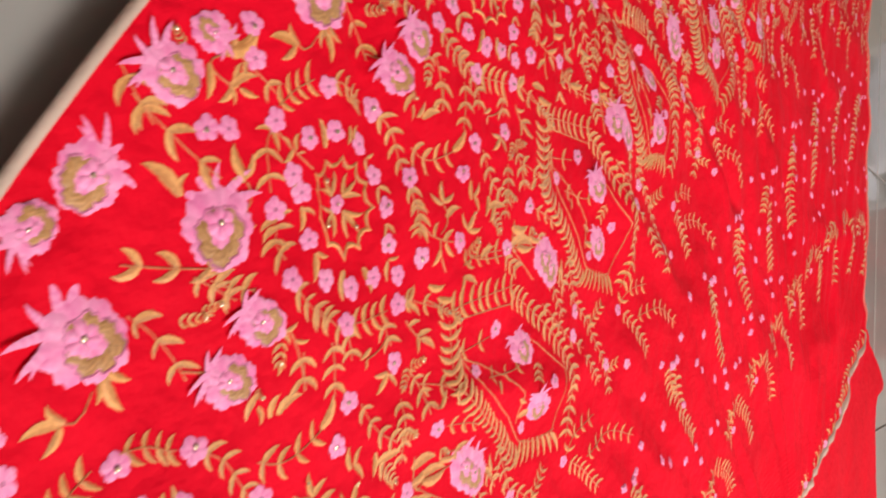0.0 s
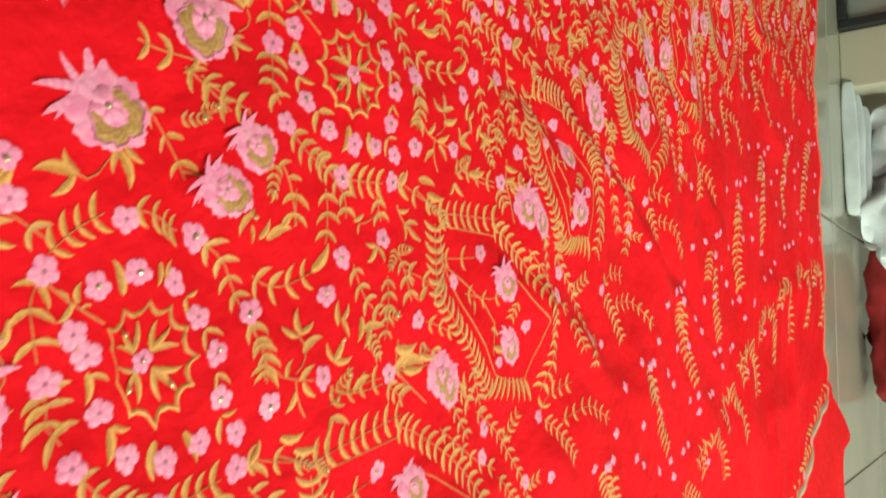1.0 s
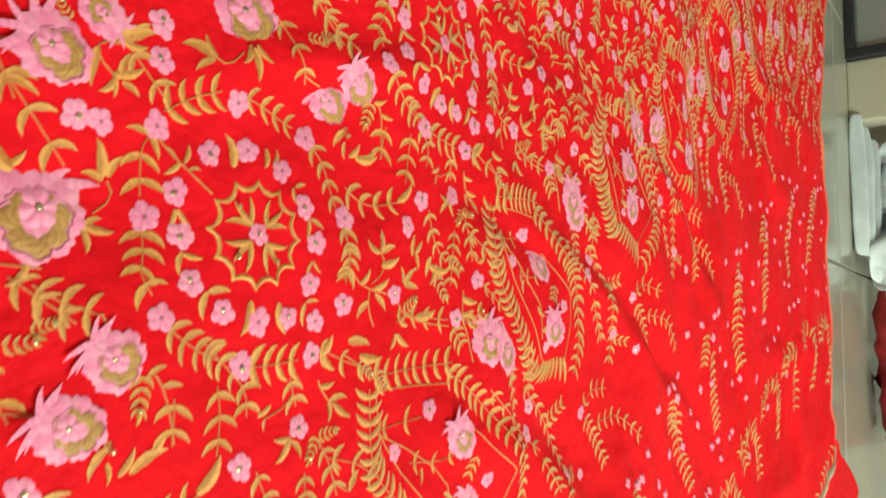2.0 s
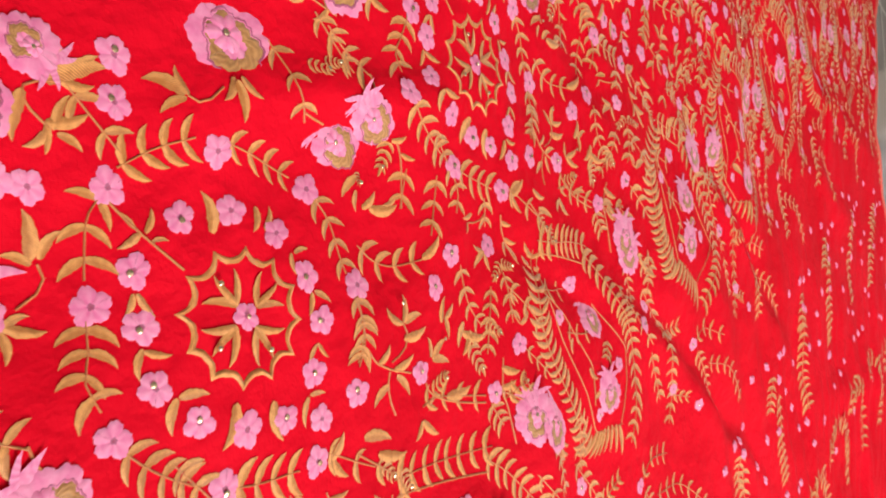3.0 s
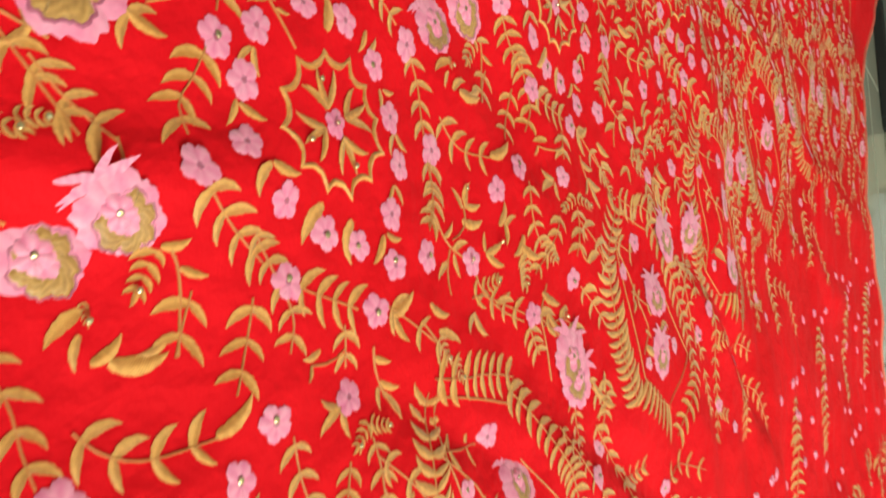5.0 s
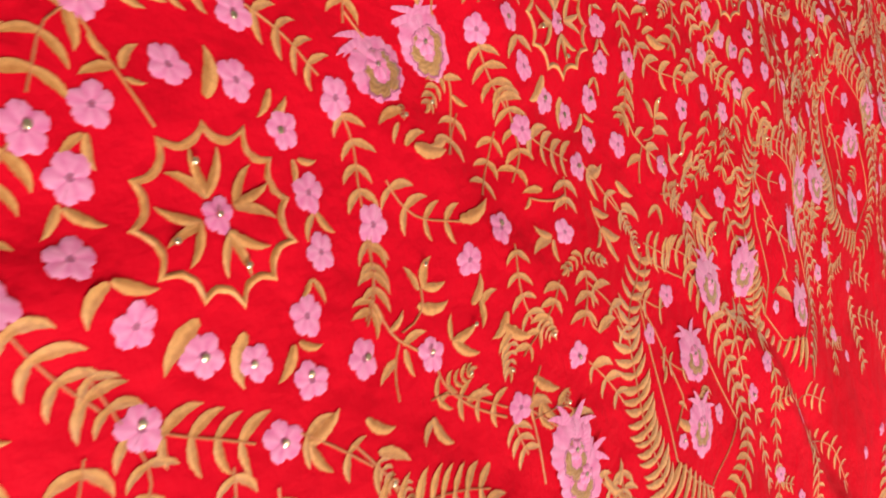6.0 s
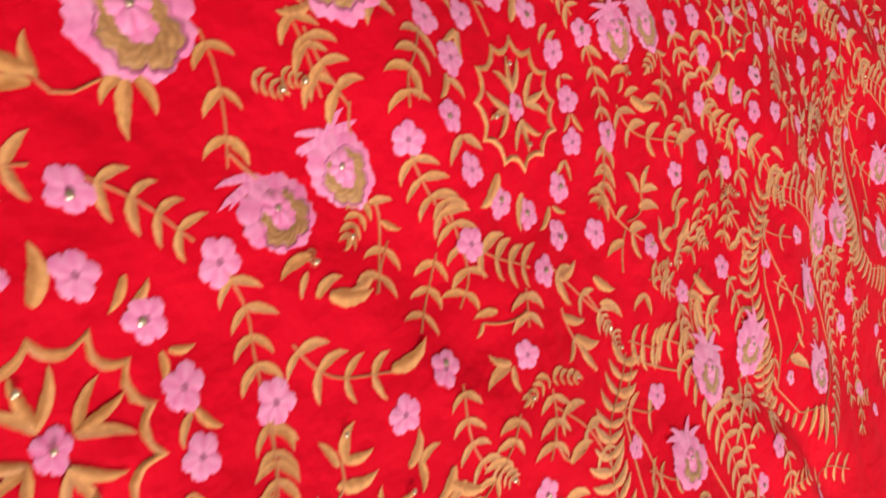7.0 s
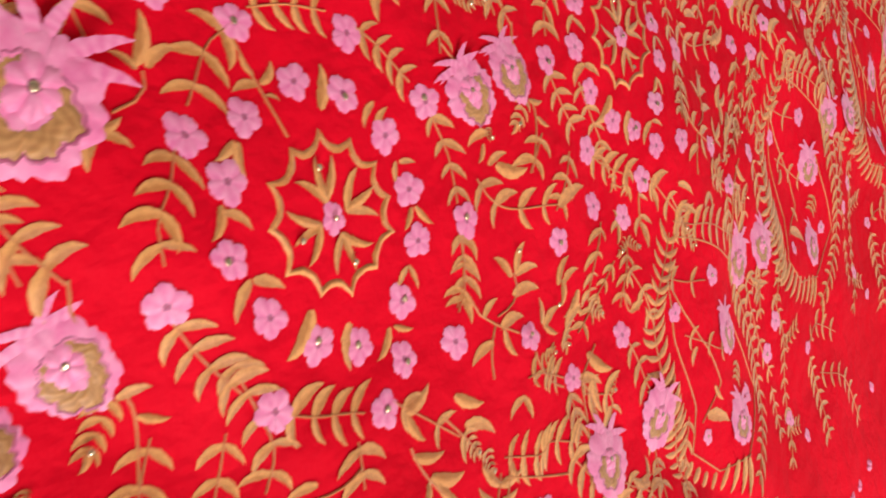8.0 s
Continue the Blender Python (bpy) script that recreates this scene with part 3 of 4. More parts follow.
def medallion():
    """A scalloped gold ring round a star of leaves and a small blossom."""
    cx, cy = lay(0, 0)
    if not on_cloth(cx, cy):
        return
    n, m = 144, 4
    v, f, uv = [], [], []
    tip = [rng.uniform(2.4, 4.8) for _ in range(13)]
    for i in range(n):
        a = 2 * math.pi * i / n
        s = abs(math.sin(6 * a))
        r = 23.3 + tip[int(round(6 * a / math.pi)) % 12] * (1 - s) ** 1.7 - 0.9 * s + 0.35 * noise.noise((i * 0.35, cx * 9, 0.5))
        half = 1.3 + 0.45 * (1 - s) + 0.35 * noise.noise((i * 0.5, 4.4, cy * 9))
        for j in range(m + 1):
            q = j / m * 2 - 1
            x, y = lay((r + q * half) * math.cos(a), (r + q * half) * math.sin(a))
            v.append((x, y, height(x, y) + 0.0007 * (1 - q * q) + 0.0001))
            uv.append((i / n * 6, j / m))
        o, p = i * (m + 1), ((i + 1) % n) * (m + 1)
        f += [(o + j, o + j + 1, p + j + 1, p + j) for j in range(m)]
    ob = child("medallion", mesh_of("medallion", v, f, GOLD, uv), skirt, None, "scalloped gold thread ring with leaf star")
    for i in range(12):
        # four sprays of three leaves
        d = radians(90 * (i // 3) + 45)
        a = d + radians(40 * (i % 3 - 1) + rng.uniform(-4, 4))
        u, w, reach = 6.2 * math.cos(d), 6.2 * math.sin(d), 14.6 + rng.uniform(-0.6, 0.8)
        (x0, y0), (x1, y1) = lay(u, w), lay(u + reach * math.cos(a), w + reach * math.sin(a))
        ln = math.hypot(x1 - x0, y1 - y0)
        mm = seat((x0 + x1) / 2, (y0 + y1) / 2, math.atan2(y1 - y0, x1 - x0), ln, ln * 0.6 * (1 if i % 2 else -1), ln * 0.18, 0.0006)
        child("leaf", LEAF_MESH[i % 3], ob, mm @ Matrix.Translation((-0.5, 0, 0)))
        if i % 3 == 1 and i != 4:
            x, y = lay(u + 11 * math.cos(a), w + 11 * math.sin(a))
            child("bead", BEAD_MESH, ob, seat(x, y, 0, 0.0026, 0.0026, 0.002, 0.0022))
    blossom(cx, cy, 0.0115, ob)
    child("bead", BEAD_MESH, ob, seat(cx, cy, 0, 0.0022, 0.0022, 0.002, 0.002))


def panel(k):
    """One repeat of the embroidery, in millimetres from its medallion."""
    KAPPA["k"] = k
    # medallion with its ring of blossoms
    medallion()
    flower(-35.8, -27.5, 12.7)
    flower(-41.2, -7.1, 13.2)
    flower(-35.2, 16.2, 13.1)
    flower(-18.5, 31.4, 13.5)
    flower(0.2, 39.3, 13.1)
    flower(22.1, 37.2, 13.2)
    flower(41.8, 41.8, 13.1)
    flower(40.5, 21.4, 12.5)
    flower(43.2, 2.1, 13.7)
    flower(38.8, -17.5, 13)
    flower(25.5, -34.6, 12.8)
    flower(4.8, -41.3, 13.8)
    flower(-15.7, -42.8, 12.6)
    leaf(-31.7, -14.1, -47.4, -17.8, 0.3)
    leaf(-35.5, 10.4, -46.1, 14.8, 0.3)
    leaf(-44.4, 6.2, -33.7, 4.5, 0.28)
    leaf(-27.5, 23.6, -18.7, 25.5, 0.3)
    leaf(-28.2, 25.7, -31.4, 34.8, 0.3)
    leaf(-11.5, 33.9, -1.3, 32.6, 0.28)
    leaf(-12.3, 35.3, -8.4, 45.4, 0.28)
    leaf(10.4, 37.1, 18.9, 34.3, 0.25)
    leaf(10, 37.9, 15.8, 45.2, 0.25)
    leaf(32.5, 33.7, 44.8, 31.8, 0.28)
    leaf(31.5, 35, 30.3, 44.6, 0.28)
    leaf(33.5, 14.4, 49.1, 19.5, 0.32)
    leaf(33.5, -2.3, 50.2, -6, 0.32)
    leaf(29.4, -26.9, 42, -27.8, 0.32)
    leaf(28.9, -25.6, 28.2, -14.3, 0.32)
    leaf(12.5, -41, 22.7, -41, 0.28)
    leaf(13.4, -40, 14.7, -29.4, 0.3)
    leaf(-7.3, -42.6, 0.6, -45.5, 0.3)
    leaf(-7.4, -41.8, 1.2, -36.6, 0.3)
    stem(-38.3, -52.2, -29.5, -41.8, -16.7, -25.7)
    leaf(-28.8, -40.8, -22.5, -48.3, 0.32)
    leaf(-29, -39, -37.9, -37, 0.32)
    leaf(-26.5, -37, -27.2, -31.4, 0.3)
    leaf(-30.3, -42.8, -35.6, -49.4, 0.28)
    # octagon frame
    flower(-43.3, -53.2, 13.1)
    flower(-63.6, -10.3, 13.2)
    flower(-58.5, 39.3, 14.4)
    flower(-18.4, 68.7, 14.9)
    flower(29.2, 69.8, 14)
    flower(59.3, 40.7, 13.8)
    flower(63.7, -4.6, 13.7)
    flower(41.1, -48.1, 13.7)
    flower(-3.4, -54.9, 13.8)
    vine(3, 12.5, 60, -41.9, -54.1, -32.2, -59.2, -21.7, -58.7, -12, -57.3)
    vine(4, 12.5, 57, 1.4, -56.7, 13.2, -57, 22.5, -58.3, 31.7, -52.7)
    vine(4, 11.8, 58, 44.5, -45, 51.3, -35.9, 56.7, -27.5, 61, -17.5)
    vine(4, 13, 58, 63.9, -1.4, 64.2, 10, 61.8, 30.9)
    vine(4, 12.5, 58, -50.5, -50.6, -59.6, -37.5, -66.6, -20.9)
    vine(4, 11.5, 52, -68, -7.5, -66.5, 4.3, -64.5, 14.8, -61.9, 29.6)
    vine(4, 11.5, 52, -56.7, 42.4, -46.6, 51.1, -33.3, 56.2, -22.9, 61.9)
    vine(3, 12, 55, -13.7, 66.1, -0.6, 70, 16.6, 67.9)
    leaf(59.8, 50.2, 48.1, 59.1)
    leaf(59.8, 50.2, 67.9, 62)
    vine(3, 12, 55, 73, -17.5, 85, -15.7, 105, -15.5)
    vine(2, 11, 55, 55.8, 42.9, 59.2, 59.4, 64.8, 80.5)
    cluster(62.8, 82.6, 73.2, 95)
    # vines between frame and hexagon
    vine(4, 12, 58, -36.8, 70.1, -31, 79.3, -28.6, 91.3, -33.1, 110.1)
    vine(5, 11, 58, -101.1, 117.5, -85.7, 129.8, -73.6, 137.7, -60.6, 137.4)
    leaf(-33.1, 110.1, -45.9, 121.9)
    flower(-19.4, 119.2, 13.2)
    flower(-37.2, 131.1, 13.3)
    vine(4, 12, 48, -15, 68.3, -2.2, 69.8, 7.3, 70.8, 18.1, 69)
    stem(17.5, 88.6, 9, 97.3, -1.5, 95.4)
    leaf(-0.3, 94.5, -7.6, 85.7)
    leaf(-1.6, 96.4, -6.3, 108.1)
    leaf(-1.6, 96.4, -15.1, 97.4)
    leaf(7, 95.8, 1.6, 111.6)
    bead(-10.7, 95.1)
    stem(10.8, 73.3, 16.8, 79.4, 20.5, 88, 23.7, 100.5)
    leaf(17.6, 81.7, 9.5, 87.4)
    leaf(21.6, 90.6, 15.2, 102)
    leaf(23.7, 92.3, 33.7, 101)
    stem(21.5, 88.1, 31.5, 88.6, 42.5, 92.7)
    leaf(27.4, 88, 36.7, 80.4)
    flower(23.9, 108, 13)
    bead(23, 106.8)
    leaf(16.1, 116.7, 5.8, 113.5)
    leaf(17, 117.9, 6.2, 128.7)
    leaf(17, 117.9, 18.3, 133.7)
    bead(6.6, 126.8)
    cluster(34.2, 118.8, 23.5, 133.8)
    leaf(36, 120.1, 42.5, 115.9)
    stem(29.2, 112.9, 37.7, 127.9, 41.5, 166)
    leaf(37.1, 132.4, 32.8, 152.6)
    flower(36.3, 173.4, 13)
    leaf(34.5, 178.1, 30.2, 191.3)
    leaf(35.2, 180.1, 41.8, 183.1)
    stem(35, 175.2, 37.4, 185.2, 41.3, 198.3)
    leaf(-1.8, 125.1, -15.5, 126.7)
    leaf(-3.5, 128.8, -11.7, 135.1)
    leaf(-4.5, 128.6, 6.6, 132.9)
    vine(4, 10.5, 52, -32.6, 140, -21.2, 144.5, -10.7, 151.1, -1.1, 162.7)
    cluster(-2.5, 166.2, 3.4, 182.1)
    leaf(2.1, 152, 15.8, 146.2)
    leaf(3.9, 144.9, 5.2, 166.1)
    cluster(9.8, 152.1, 27.3, 164.8)
    leaf(-2.6, 145.1, 10.9, 140.6)
    flower(-47.5, 170.6, 13.2)
    vine(2, 11.5, 52, -74, 166.4, -58.4, 170)
    leaf(-43, 164.2, -44.6, 152.9)
    leaf(-43, 164.2, -32.6, 153.2)
    leaf(-42, 165.2, -32.3, 170.4)
    cluster(-39.1, 181.5, -26.3, 172.4)
    cluster(-39.1, 182.8, -39.2, 197.8)
    vine(3, 10.5, 50, -34.1, 183.9, -22.2, 188.2, -5, 191.6)
    flower(7.9, 196.3, 13)
    stem(-68.5, 185.5, -55.9, 192.1, -43.2, 205.1)
    leaf(-55.9, 192.7, -55.4, 205.1)
    leaf(-54.9, 192.2, -44.7, 190.8)
    leaf(-53.1, 195.1, -43.3, 205.8)
    leaf(-64.5, 186.5, -64.5, 197.3)
    stem(-15.1, 189.5, -4.8, 199.7, -12.8, 207.2)
    leaf(-4.8, 199.7, -13.9, 207.6)
    leaf(-62.7, 153.2, -58.4, 143.6)
    leaf(-57.1, 148.6, -50.8, 146.9)
    stem(-57.1, 148.6, -59.5, 160.1, -65.2, 168)
    vine(3, 10, 50, 10, 202.6, 17.1, 216.3, 25.5, 229.8)
    vine(3, 10.5, 52, 39.8, 182.8, 31.2, 200.5, 39.8, 207.7)
    leaf(67.8, 240.4, 54.9, 238.5)
    leaf(73.2, 241, 77.1, 255.7)
    leaf(71.8, 240.8, 60.6, 226.5)
    vine(5, 11, 52, -24, 171.1, -6.1, 170.1, 14.8, 167)
    vine(3, 11, 55, -26.8, 186.8, -16.8, 206.9, -2.4, 224.2)
    stem(58, 68.5, 64.9, 83.3, 73.2, 98.2)
    leaf(50.3, 74.2, 52.1, 90.4)
    leaf(59.8, 82.5, 61.5, 100.3)
    leaf(64.1, 82, 74.7, 86.1)
    cluster(69.2, 97.5, 80, 105.9)
    leaf(47.8, 112, 57, 107.6)
    leaf(47.8, 112, 55.4, 126.3)
    vine(4, 11, 58, 40.9, 111.1, 36.5, 123.6, 37.6, 165.6)
    vine(3, 10.5, 52, 42.2, 170.7, 49.1, 176.4, 54.7, 182)
    # hexagon with combed border
    stem(-52.8, 227.4, -48.3, 265, -42.1, 303.3)
    stem(-65.5, 230.6, -45.7, 228.4, -25.6, 229.7, 0.6, 245.2, 38.8, 277.3, 63.7, 290.2, 74.3, 313.4, 74.8, 339.2)
    stem(-29.7, 223.5, -14.1, 250.7, 6.5, 278.9, 25.3, 295.9, 48.2, 288.6)
    stem(-15.5, 311.1, -2, 328.6, 30.5, 360.6, 49.2, 352.7, 73.8, 337.2)
    vine(8, 14, 62, -60.6, 225.4, -60.1, 252, -55.3, 308.2)
    vine(21, 14.5, 60, 78.1, 281.7, 56.3, 265.9, 18.2, 236.8, -12.3, 220.5, -54.7, 223.4)
    vine(19, 14, 58, -50.3, 301.7, -32.9, 324.8, 4.2, 357, 42.6, 373.4, 89.3, 355.3)
    fan(8, 64.9, 291.4, 76.8, 339.2, 15.5, -16.5, 20.1, 9.8)
    flower(-30.7, 277.8, 13.3)
    vine(2, 11, 62, -29.8, 226.5, -27.8, 269)
    flower(-12.7, 241.9, 11)
    vine(3, 9, 62, -2.7, 254.1, 5, 288.5, 3, 305.9)
    flower(54.9, 296.7, 9.5)
    flower(32.5, 337.1, 11)
    vine(3, 9, 55, 11.3, 323.8, 24.3, 316.8)
    leaf(3.9, 266, 14.1, 264)
    leaf(27.5, 289.9, 35.5, 299.5)
    leaf(43.6, 291.2, 45.9, 310.8)
    rose_small(-5.1, 307, 27, -154.8)
    rose_small(46.2, 316.2, 27, -171.8)
    rose_small(52.1, 207.4, 31, -167.6)
    rose_small(-54, 364, 29, 165)
    # blossoms and vines beside the hexagon
    flower(-9.8, 393.9, 13)
    flower(9.9, 385.5, 13)
    vine(7, 10, 48, -25.2, 388.6, -0.1, 409.2, 31.4, 420.6)
    vine(4, 10, 48, 5.8, 413.8, -7.6, 437.3)
    vine(6, 10, 48, -29.2, 344.9, 3.6, 372.8, 24.1, 396.9)
    vine(4, 10, 50, -56.7, 394.4, -19.7, 394.9)
    vine(4, 10, 50, -46, 362.4, -10.9, 372.1)
    vine(5, 10, 45, 31.4, 420.6, 53.8, 428.8, 78, 428.7)
    flower(49.2, 429.5, 12)
    vine(4, 10, 48, 30.3, 397.1, 45.4, 405.8, 60.6, 414.7)
    vine(3, 9, 48, 53.8, 428.8, 52.9, 448.3)
    cluster(24.7, 197.6, 31.9, 200.1)
    leaf(32, 185.6, 38, 196.8)
    leaf(23, 178.8, 24.8, 194.4)
    stem(16.8, 180.2, 35.1, 179.4, 46.1, 185.5, 66, 193.9)
    leaf(68.7, 244.2, 71, 255.8)
    vine(3, 10, 52, 61.1, 220.8, 71.9, 236.8, 81.8, 245)
    # sprays in the plain field
    flower(7.1, 464.3, 11)
    vine(4, 11.5, 56, 4.1, 468.4, -6.7, 484.9, -0.8, 523.4)
    vine(7, 11.5, 56, 13.1, 472.4, 30.5, 487.3, 64.2, 506.6)
    vine(7, 11.5, 56, 23.5, 495.4, 29.9, 542.4, 60.9, 583.9)
    vine(10, 15, 66, 29.8, 826.9, 75.8, 822.1, 123.8, 834.5)
    dot(59, 782)
    vine(5, 15, 66, 47.9, 690.1, 66.6, 686.3, 84.2, 685.9)
    vine(9, 15, 66, 199.1, 1076.7, 251.8, 1092.7, 292, 1085.4)
    vine(4, 15, 66, 199.8, 1070.5, 192.1, 1034, 197.5, 1012.6)
    flower(221.3, 1046.8, 10)
    vine(5, 15, 66, 189.3, 951.6, 207.6, 934.1, 228.1, 933.1)
    dot(44, 623.8)
    dot(78.3, 751.8)
    dot(30.9, 724.2)
    dot(74.5, 891.5)
    dot(35.4, 671.9)
    dot(100.4, 579.2)
    flower(59.5, 461.6, 10)
    dot(132.4, 805.4)
    dot(158.1, 895.6)
    dot(148.6, 989.7)
    dot(143.8, 944.5)
    dot(105.4, 706.8)
    dot(135.9, 831.2)
    dot(14.6, 826.1)
    dot(4.4, 965.3)
    # hem side: large roses and sprays
    rose_large(3.1, -103.8, 39.1, 178.2)
    rose_pair(58.5, -68.6, 26.3, -120.8)
    rose_pair(85.1, -85.5, 26.6, -110.5)
    rose_large(59.9, -150, 38.1, -123.4)
    flower(89, -192.6, 13.1)
    flower(105.4, -188.8, 12.9)
    vine(3, 11, 50, 51.1, -131.7, 58.2, -122.7, 70.6, -113.2, 82.5, -106.7)
    stem(78.2, -108.3, 79, -103.3, 79.4, -96.3)
    vine(3, 11, 50, 28, -112.6, 35.6, -100.1, 44, -86.4)
    cluster(53.7, -111.6, 50.1, -96.9)
    leaf(90, -163.9, 91, -181)
    leaf(90.9, -162.7, 81.8, -170.2)
    leaf(92.1, -163.6, 101.9, -172.2)
    stem(90.9, -162.7, 90.8, -155.7, 81.3, -149)
    leaf(75.5, -144.9, 87.3, -147.1)
    leaf(74, -142.1, 80.1, -131.3)
    leaf(76.4, -143.7, 92.4, -136.5)
    cluster(65.1, -55.3, 86.7, -56.8)
    leaf(65.1, -53.2, 61.4, -44.2)
    cluster(91.7, -70.8, 97.6, -66.7)
    leaf(93.7, -70.5, 106.3, -77.6)
    stem(65.2, -50, 75.5, -43.9, 97, -38.1)
    leaf(70.3, -45.5, 70.8, -35.7)
    leaf(92.5, -42.8, 100.6, -50.7)
    leaf(100.4, -69.3, 109.9, -67.7)
    leaf(106.8, -63.1, 95.7, -56.6)
    leaf(105.5, -58.1, 97.5, -41.1)
    vine(2, 13, 58, 76.4, -39.8, 97.6, -39)
    vine(3, 12, 57, 30.1, -104.2, 35.8, -93.1, 40.6, -75.9)
    stem(39.6, -76, 45.4, -72.9, 48.4, -69.8)
    cluster(47.8, -103.1, 42.7, -92)
    leaf(5.1, -83.7, 5.9, -69.3)
    leaf(6.1, -83.7, 16.2, -82)
    leaf(5.1, -83.7, -0.1, -75.3)
    leaf(-16.8, -75.4, -32.3, -79.8)
    leaf(-15.9, -75.4, -17.6, -85.7)
    leaf(-17.8, -73.4, -27.3, -67.7)
    stem(-15.9, -73.3, -9.2, -71, -1, -79.4)
    leaf(-75.8, -72.1, -87.8, -75.1)
    leaf(-76.8, -71.1, -87.7, -61.1)
    leaf(-74.8, -73.1, -75.8, -61)
    stem(-74.8, -73.1, -68.9, -85.1, -58.9, -74.9)
    leaf(-68.9, -85.1, -52, -87)
    leaf(-59.9, -76, -65.8, -62)
    leaf(-59.9, -76, -50, -74.9)
    leaf(-57.9, -71.9, -53.9, -62.8)
    cluster(-75.9, -98.1, -84.9, -104.2)
    # outer hem row
    rose_large(-15.5, -145.6, 31.5, 132.3)
    rose_large(4.1, -172, 21.9, -58.5)
    rose_large(-62.5, -103.5, 29.4, -122.8)
    rose_small(-83.7, -84.2, 19.9, 66)
    pairs(-63.6, -128.4, -39.1, -115.8, 2, 11, 50, -0.2, -0.1)
    pairs(-52, -124.1, -18, -93.1, 3, 11, 50, -0.6, -0.6)
    leaf(-11.7, -115.2, -28.8, -128.5, 0.3)
    leaf(-12.9, -116.5, -20.5, -109, 0.3)
    flower(-39.2, -91.0, 13.6)
    flower(-39.1, -79.9, 12)
    leaf(-58.8, -74.4, -50.6, -82.3, 0.3)
    leaf(-58.8, -73.7, -71.4, -69.9, 0.28)
    pairs(-75.2, -71.5, -55.3, -49.1, 2, 9, 50, -0.2, -0.3)
    leaf(-74.4, -78, -85.3, -57.4, 0.3)
    pairs(23.7, -100.8, 22.7, -138.7, 3, 10, 50, -0, -0.8)


for k in (1, 2, 0, 3, 4, -1, 5, 6, 7, -2, -3, -4, -5):
    panel(k)

# a fern border along the waist cut
for i in range(46):
    x = 0.0 + 0.0075 * i
    p0 = np.array((x, edge_y(x)))
    d = np.array((0.006, edge_y(x + 0.006) - p0[1]))
    d /= np.linalg.norm(d)
    inner = p0 + np.array((d[1], -d[0])) * 0.022
    for side in (1, -1):
        g = math.atan2(d[1], d[0]) + side * radians(52)
        put_leaf(inner[0], inner[1], inner[0] + 0.017 * math.cos(g), inner[1] + 0.017 * math.sin(g), 0.36, side)
    if i % 7 == 3 and on_cloth(*inner):
        blossom(inner[0] + 0.01, inner[1], 0.016, skirt)

# the first leaves are pieces of their own, the rest one mesh
NEAR = sorted(range(len(leaf_poses)), key=lambda i: (leaf_poses[i][0].translation - Vector((-0.42, 0.95, 0))).length)
for i in NEAR[:290]:
    m, s = leaf_poses[i]
    child("leaf", LEAF_MESH[s], skirt, m)
vs, fs, us, count = [], [], [], 0
for i in NEAR[290:]:
    m, s = leaf_poses[i]
    v0, f0, uv0 = LEAVES[s]
    mm = np.array(m)
    vs.append(v0 @ mm[:3, :3].T + mm[:3, 3])
    fs.append(f0 + count)
    us.append(uv0)
    count += len(v0)
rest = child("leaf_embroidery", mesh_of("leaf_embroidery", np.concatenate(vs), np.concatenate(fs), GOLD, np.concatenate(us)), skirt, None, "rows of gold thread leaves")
tagged(rest, kind="stuff")


# ---- things on the floor beyond the cloth ----
def crumpled(name, sx, sy, sz, mat, parent, where, amp, seed, label=""):
    bm = bmesh.new()
    bmesh.ops.create_cube(bm, size=1)
    bmesh.ops.subdivide_edges(bm, edges=bm.edges[:], cuts=20, use_grid_fill=True)
    for q in bm.verts:
        r = 1 / max(0.62, (abs(q.co.x * 2) ** 5 + abs(q.co.y * 2) ** 5 + abs(q.co.z * 2) ** 5) ** 0.2)
        p = Vector((q.co.x * sx * r, q.co.y * sy * r, q.co.z * sz * r))
        d = noise.noise_vector(p * 9 + Vector((seed, 0, 0))) * amp + noise.noise_vector(p * 24 + Vector((seed, 3, 0))) * amp * 0.6
        # sharp creases as well as soft dents
        d += p.normalized() * (amp * 0.7 * (abs(noise.noise(p * 14 + Vector((0, seed, 0)))) - 0.25))
        q.co = p + d
    for fc in bm.faces:
        fc.smooth = True
    low = min(q.co.z for q in bm.verts)
    bmesh.ops.translate(bm, vec=(0, 0, -low), verts=bm.verts)
    ob = part(name, bm, mat, parent, label)
    ob.matrix_basis = where
    return ob


Z = FLOOR_Z
bag = tagged(new("plastic_bag"), "crumpled white plastic bag with dark print on the tiles", "bag")
bag.matrix_basis = pose(-0.50, 2.66, Z)
crumpled("bag_body", 0.30, 0.10, 0.30, WHITE, bag, pose(0, 0.03, 0, 0, 6, 4), 0.085, 1.0)
crumpled("bag_fold", 0.20, 0.06, 0.16, WHITE, bag, pose(0.09, -0.05, 0, 0, -10, 8), 0.06, 5.0, "crushed fold of the bag")
crumpled("bag_neck", 0.16, 0.035, 0.24, WHITE, bag, pose(-0.11, -0.05, 0, 6, -8, 3), 0.04, 7.0, "flattened neck of the bag")
crumpled("print_patch", 0.09, 0.03, 0.10, BLACK, bag, pose(-0.05, -0.085, 0.10, 0, 20, 0), 0.02, 8.0, "dark printed patch")
sheets = tagged(new("folded_sheets"), "thin white folded sheets propped against the bag", "sheets")
sheets.matrix_basis = pose(-0.60, 2.535, Z)
for i in range(3):
    crumpled("sheet", 0.34 - 0.03 * i, 0.012, 0.034 + 0.012 * i, WHITE, sheets, pose(0.012 * i, 0.02 * i, 0, -10, 0, 2 - 2 * i), 0.004, 9.0 + i)
sack = tagged(new("fabric_sack"), "dark red stuffed fabric sack beside the bag", "sack")
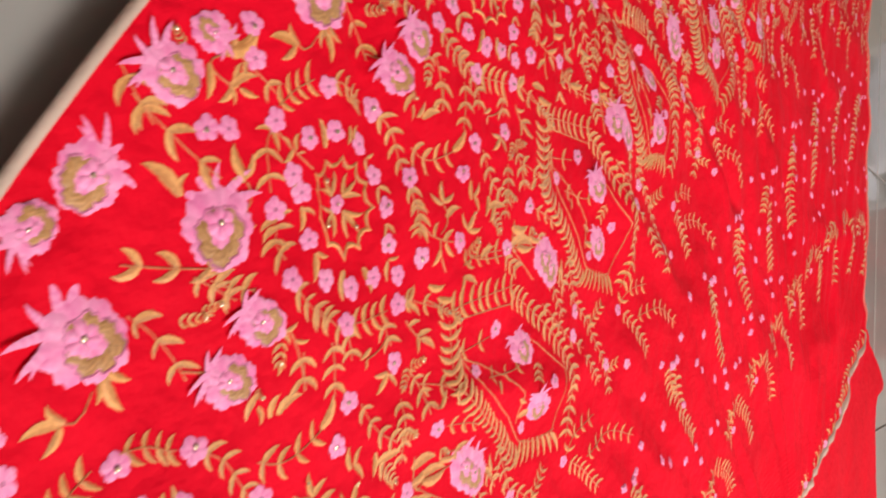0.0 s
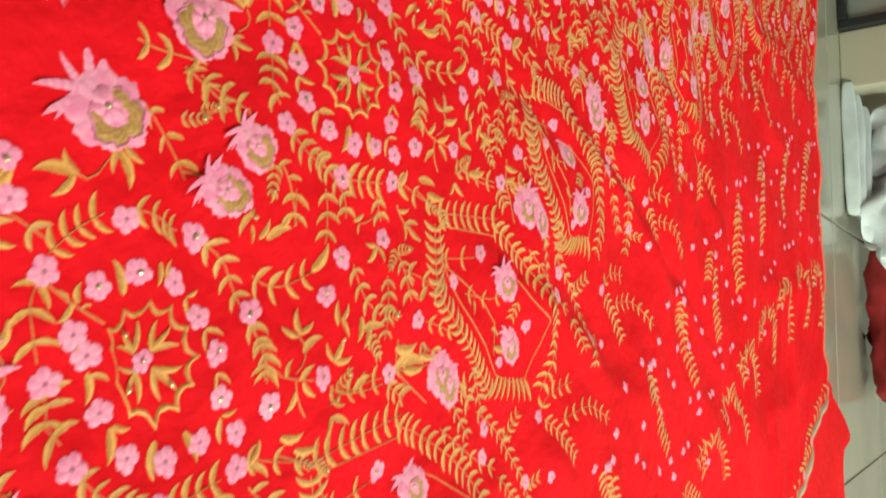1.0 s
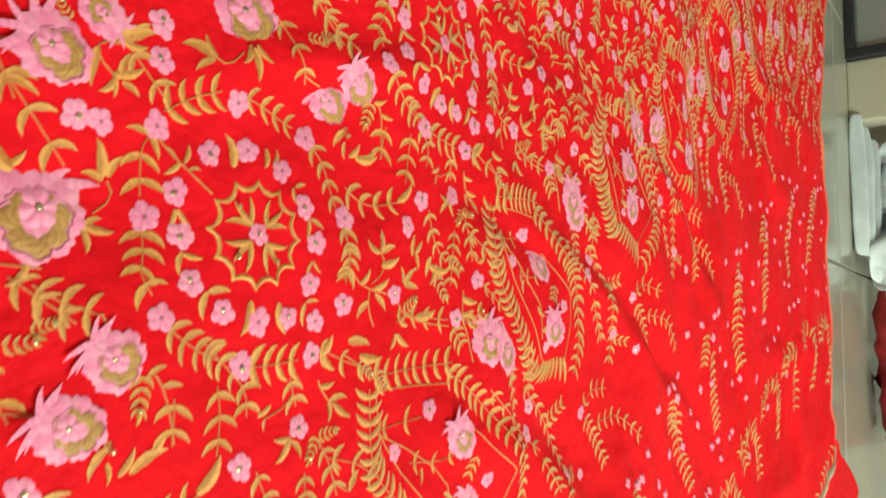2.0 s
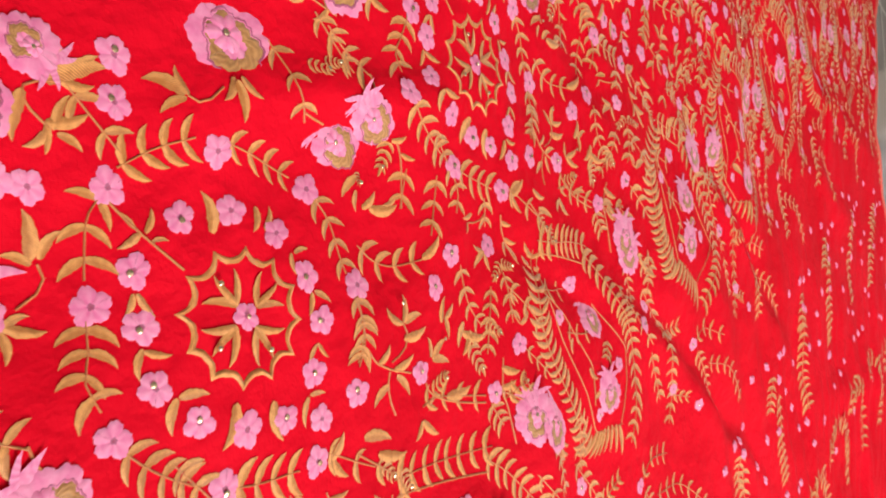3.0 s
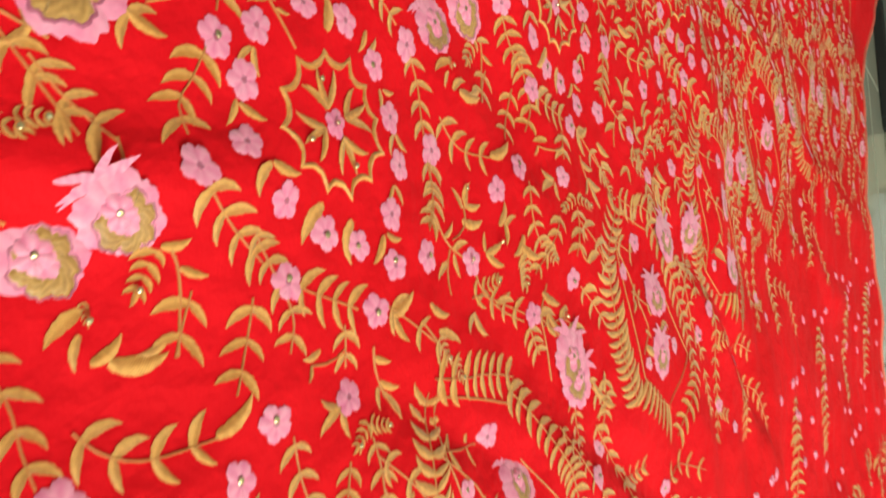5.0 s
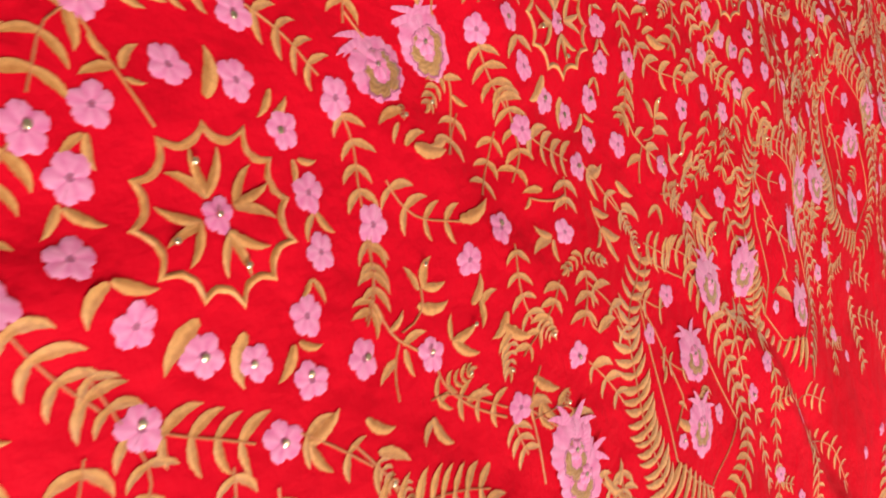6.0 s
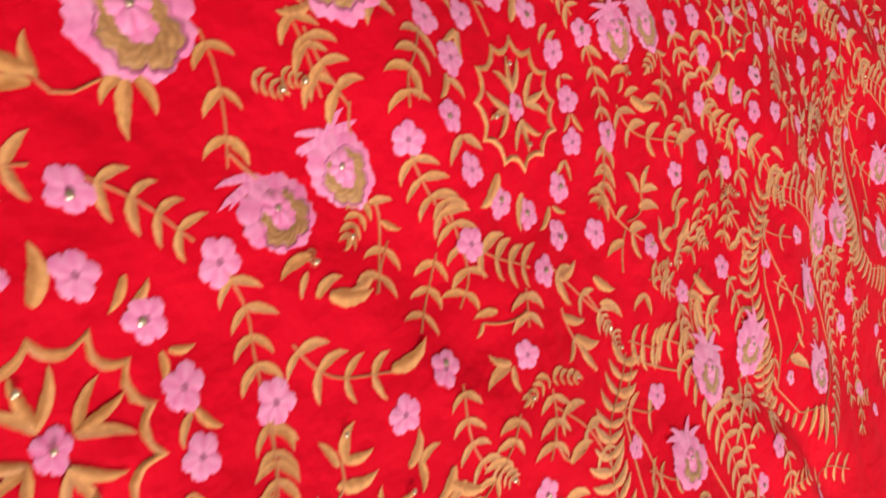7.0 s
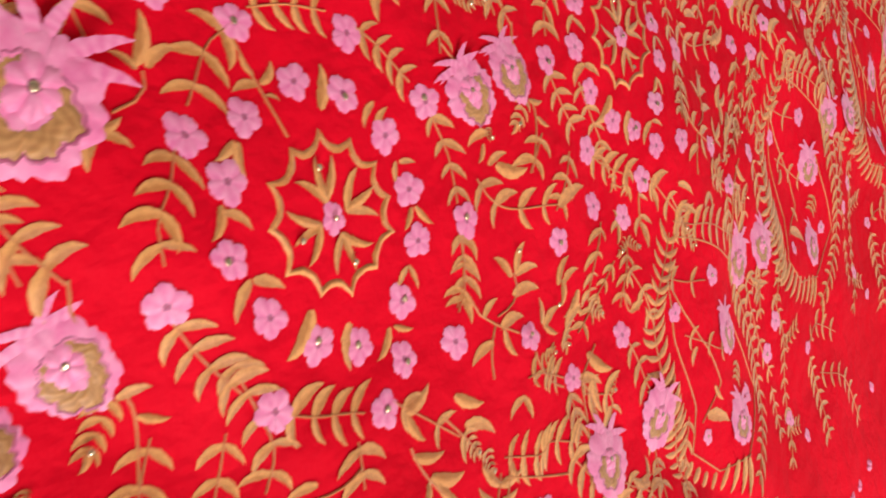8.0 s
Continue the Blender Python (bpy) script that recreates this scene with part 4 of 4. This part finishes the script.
sack.matrix_basis = pose(-0.16, 2.79, Z)
crumpled("sack_body", 0.46, 0.24, 0.34, SACK, sack, pose(0, 0, 0), 0.03, 21.0)
crumpled("sack_stripe", 0.12, 0.02, 0.03, WHITE, sack, pose(0.03, -0.125, 0.08, 0, 12, 0), 0.004, 23.0, "white stripe")

trunk = tagged(new("steel_trunk"), "grey steel trunk with black rubber edging on the floor", "trunk")
trunk.matrix_basis = pose(-1.28, 2.78, Z)
bm = bmesh.new()
box_bm(bm, -0.36, -0.25, 0.02, 0.36, 0.25, 0.30)
part("trunk_body", bm, GREYMETAL, trunk, "", 0.008)
bm = bmesh.new()
box_bm(bm, -0.37, -0.26, 0.305, 0.37, 0.26, 0.36)
part("trunk_lid", bm, GREYMETAL, trunk, "", 0.01)
for x in (-0.362, 0.362):
    bm = bmesh.new()
    box_bm(bm, x - 0.012, -0.262, 0.0, x + 0.012, 0.262, 0.30)
    part("edging", bm, BLACK, trunk, "black rubber edging", 0.004)
bm = bmesh.new()
box_bm(bm, -0.35, -0.266, 0.0, 0.35, -0.252, 0.022)
part("edging", bm, BLACK, trunk, "black rubber edging", 0.004)
carton = tagged(new("carton"), "low beige cardboard carton beside the steel trunk", "box")
carton.matrix_basis = pose(-0.83, 2.72, Z)
bm = bmesh.new()
box_bm(bm, -0.075, -0.18, 0.0, 0.075, 0.18, 0.16)
part("carton_body", bm, CARD, carton, "", 0.004)
bm = bmesh.new()
box_bm(bm, -0.077, -0.182, 0.163, -0.004, 0.182, 0.168)
part("flap", bm, CARD, carton)
bm = bmesh.new()
box_bm(bm, 0.004, -0.182, 0.163, 0.077, 0.182, 0.168)
part("flap", bm, CARD, carton)

# ---- floor tiles ----
bm = bmesh.new()
box_bm(bm, -0.2975, -0.2975, -0.006, 0.2975, 0.2975, 0.0)
bmesh.ops.bevel(bm, geom=[e for e in bm.edges if all(q.co.z > -0.001 for q in e.verts)], offset=0.0015, segments=1, affect="EDGES")
tile_me = bpy.data.meshes.new("tile")
bm.to_mesh(tile_me)
bm.free()
tile_me.materials.append(TILE)
for i in range(8):
    for j in range(10):
        t = child("tile", tile_me, floor)
        t.matrix_basis = pose(-2.49 + 0.6 * i, -2.13 + 0.6 * j, FLOOR_Z + rng.uniform(-0.0004, 0.0004))
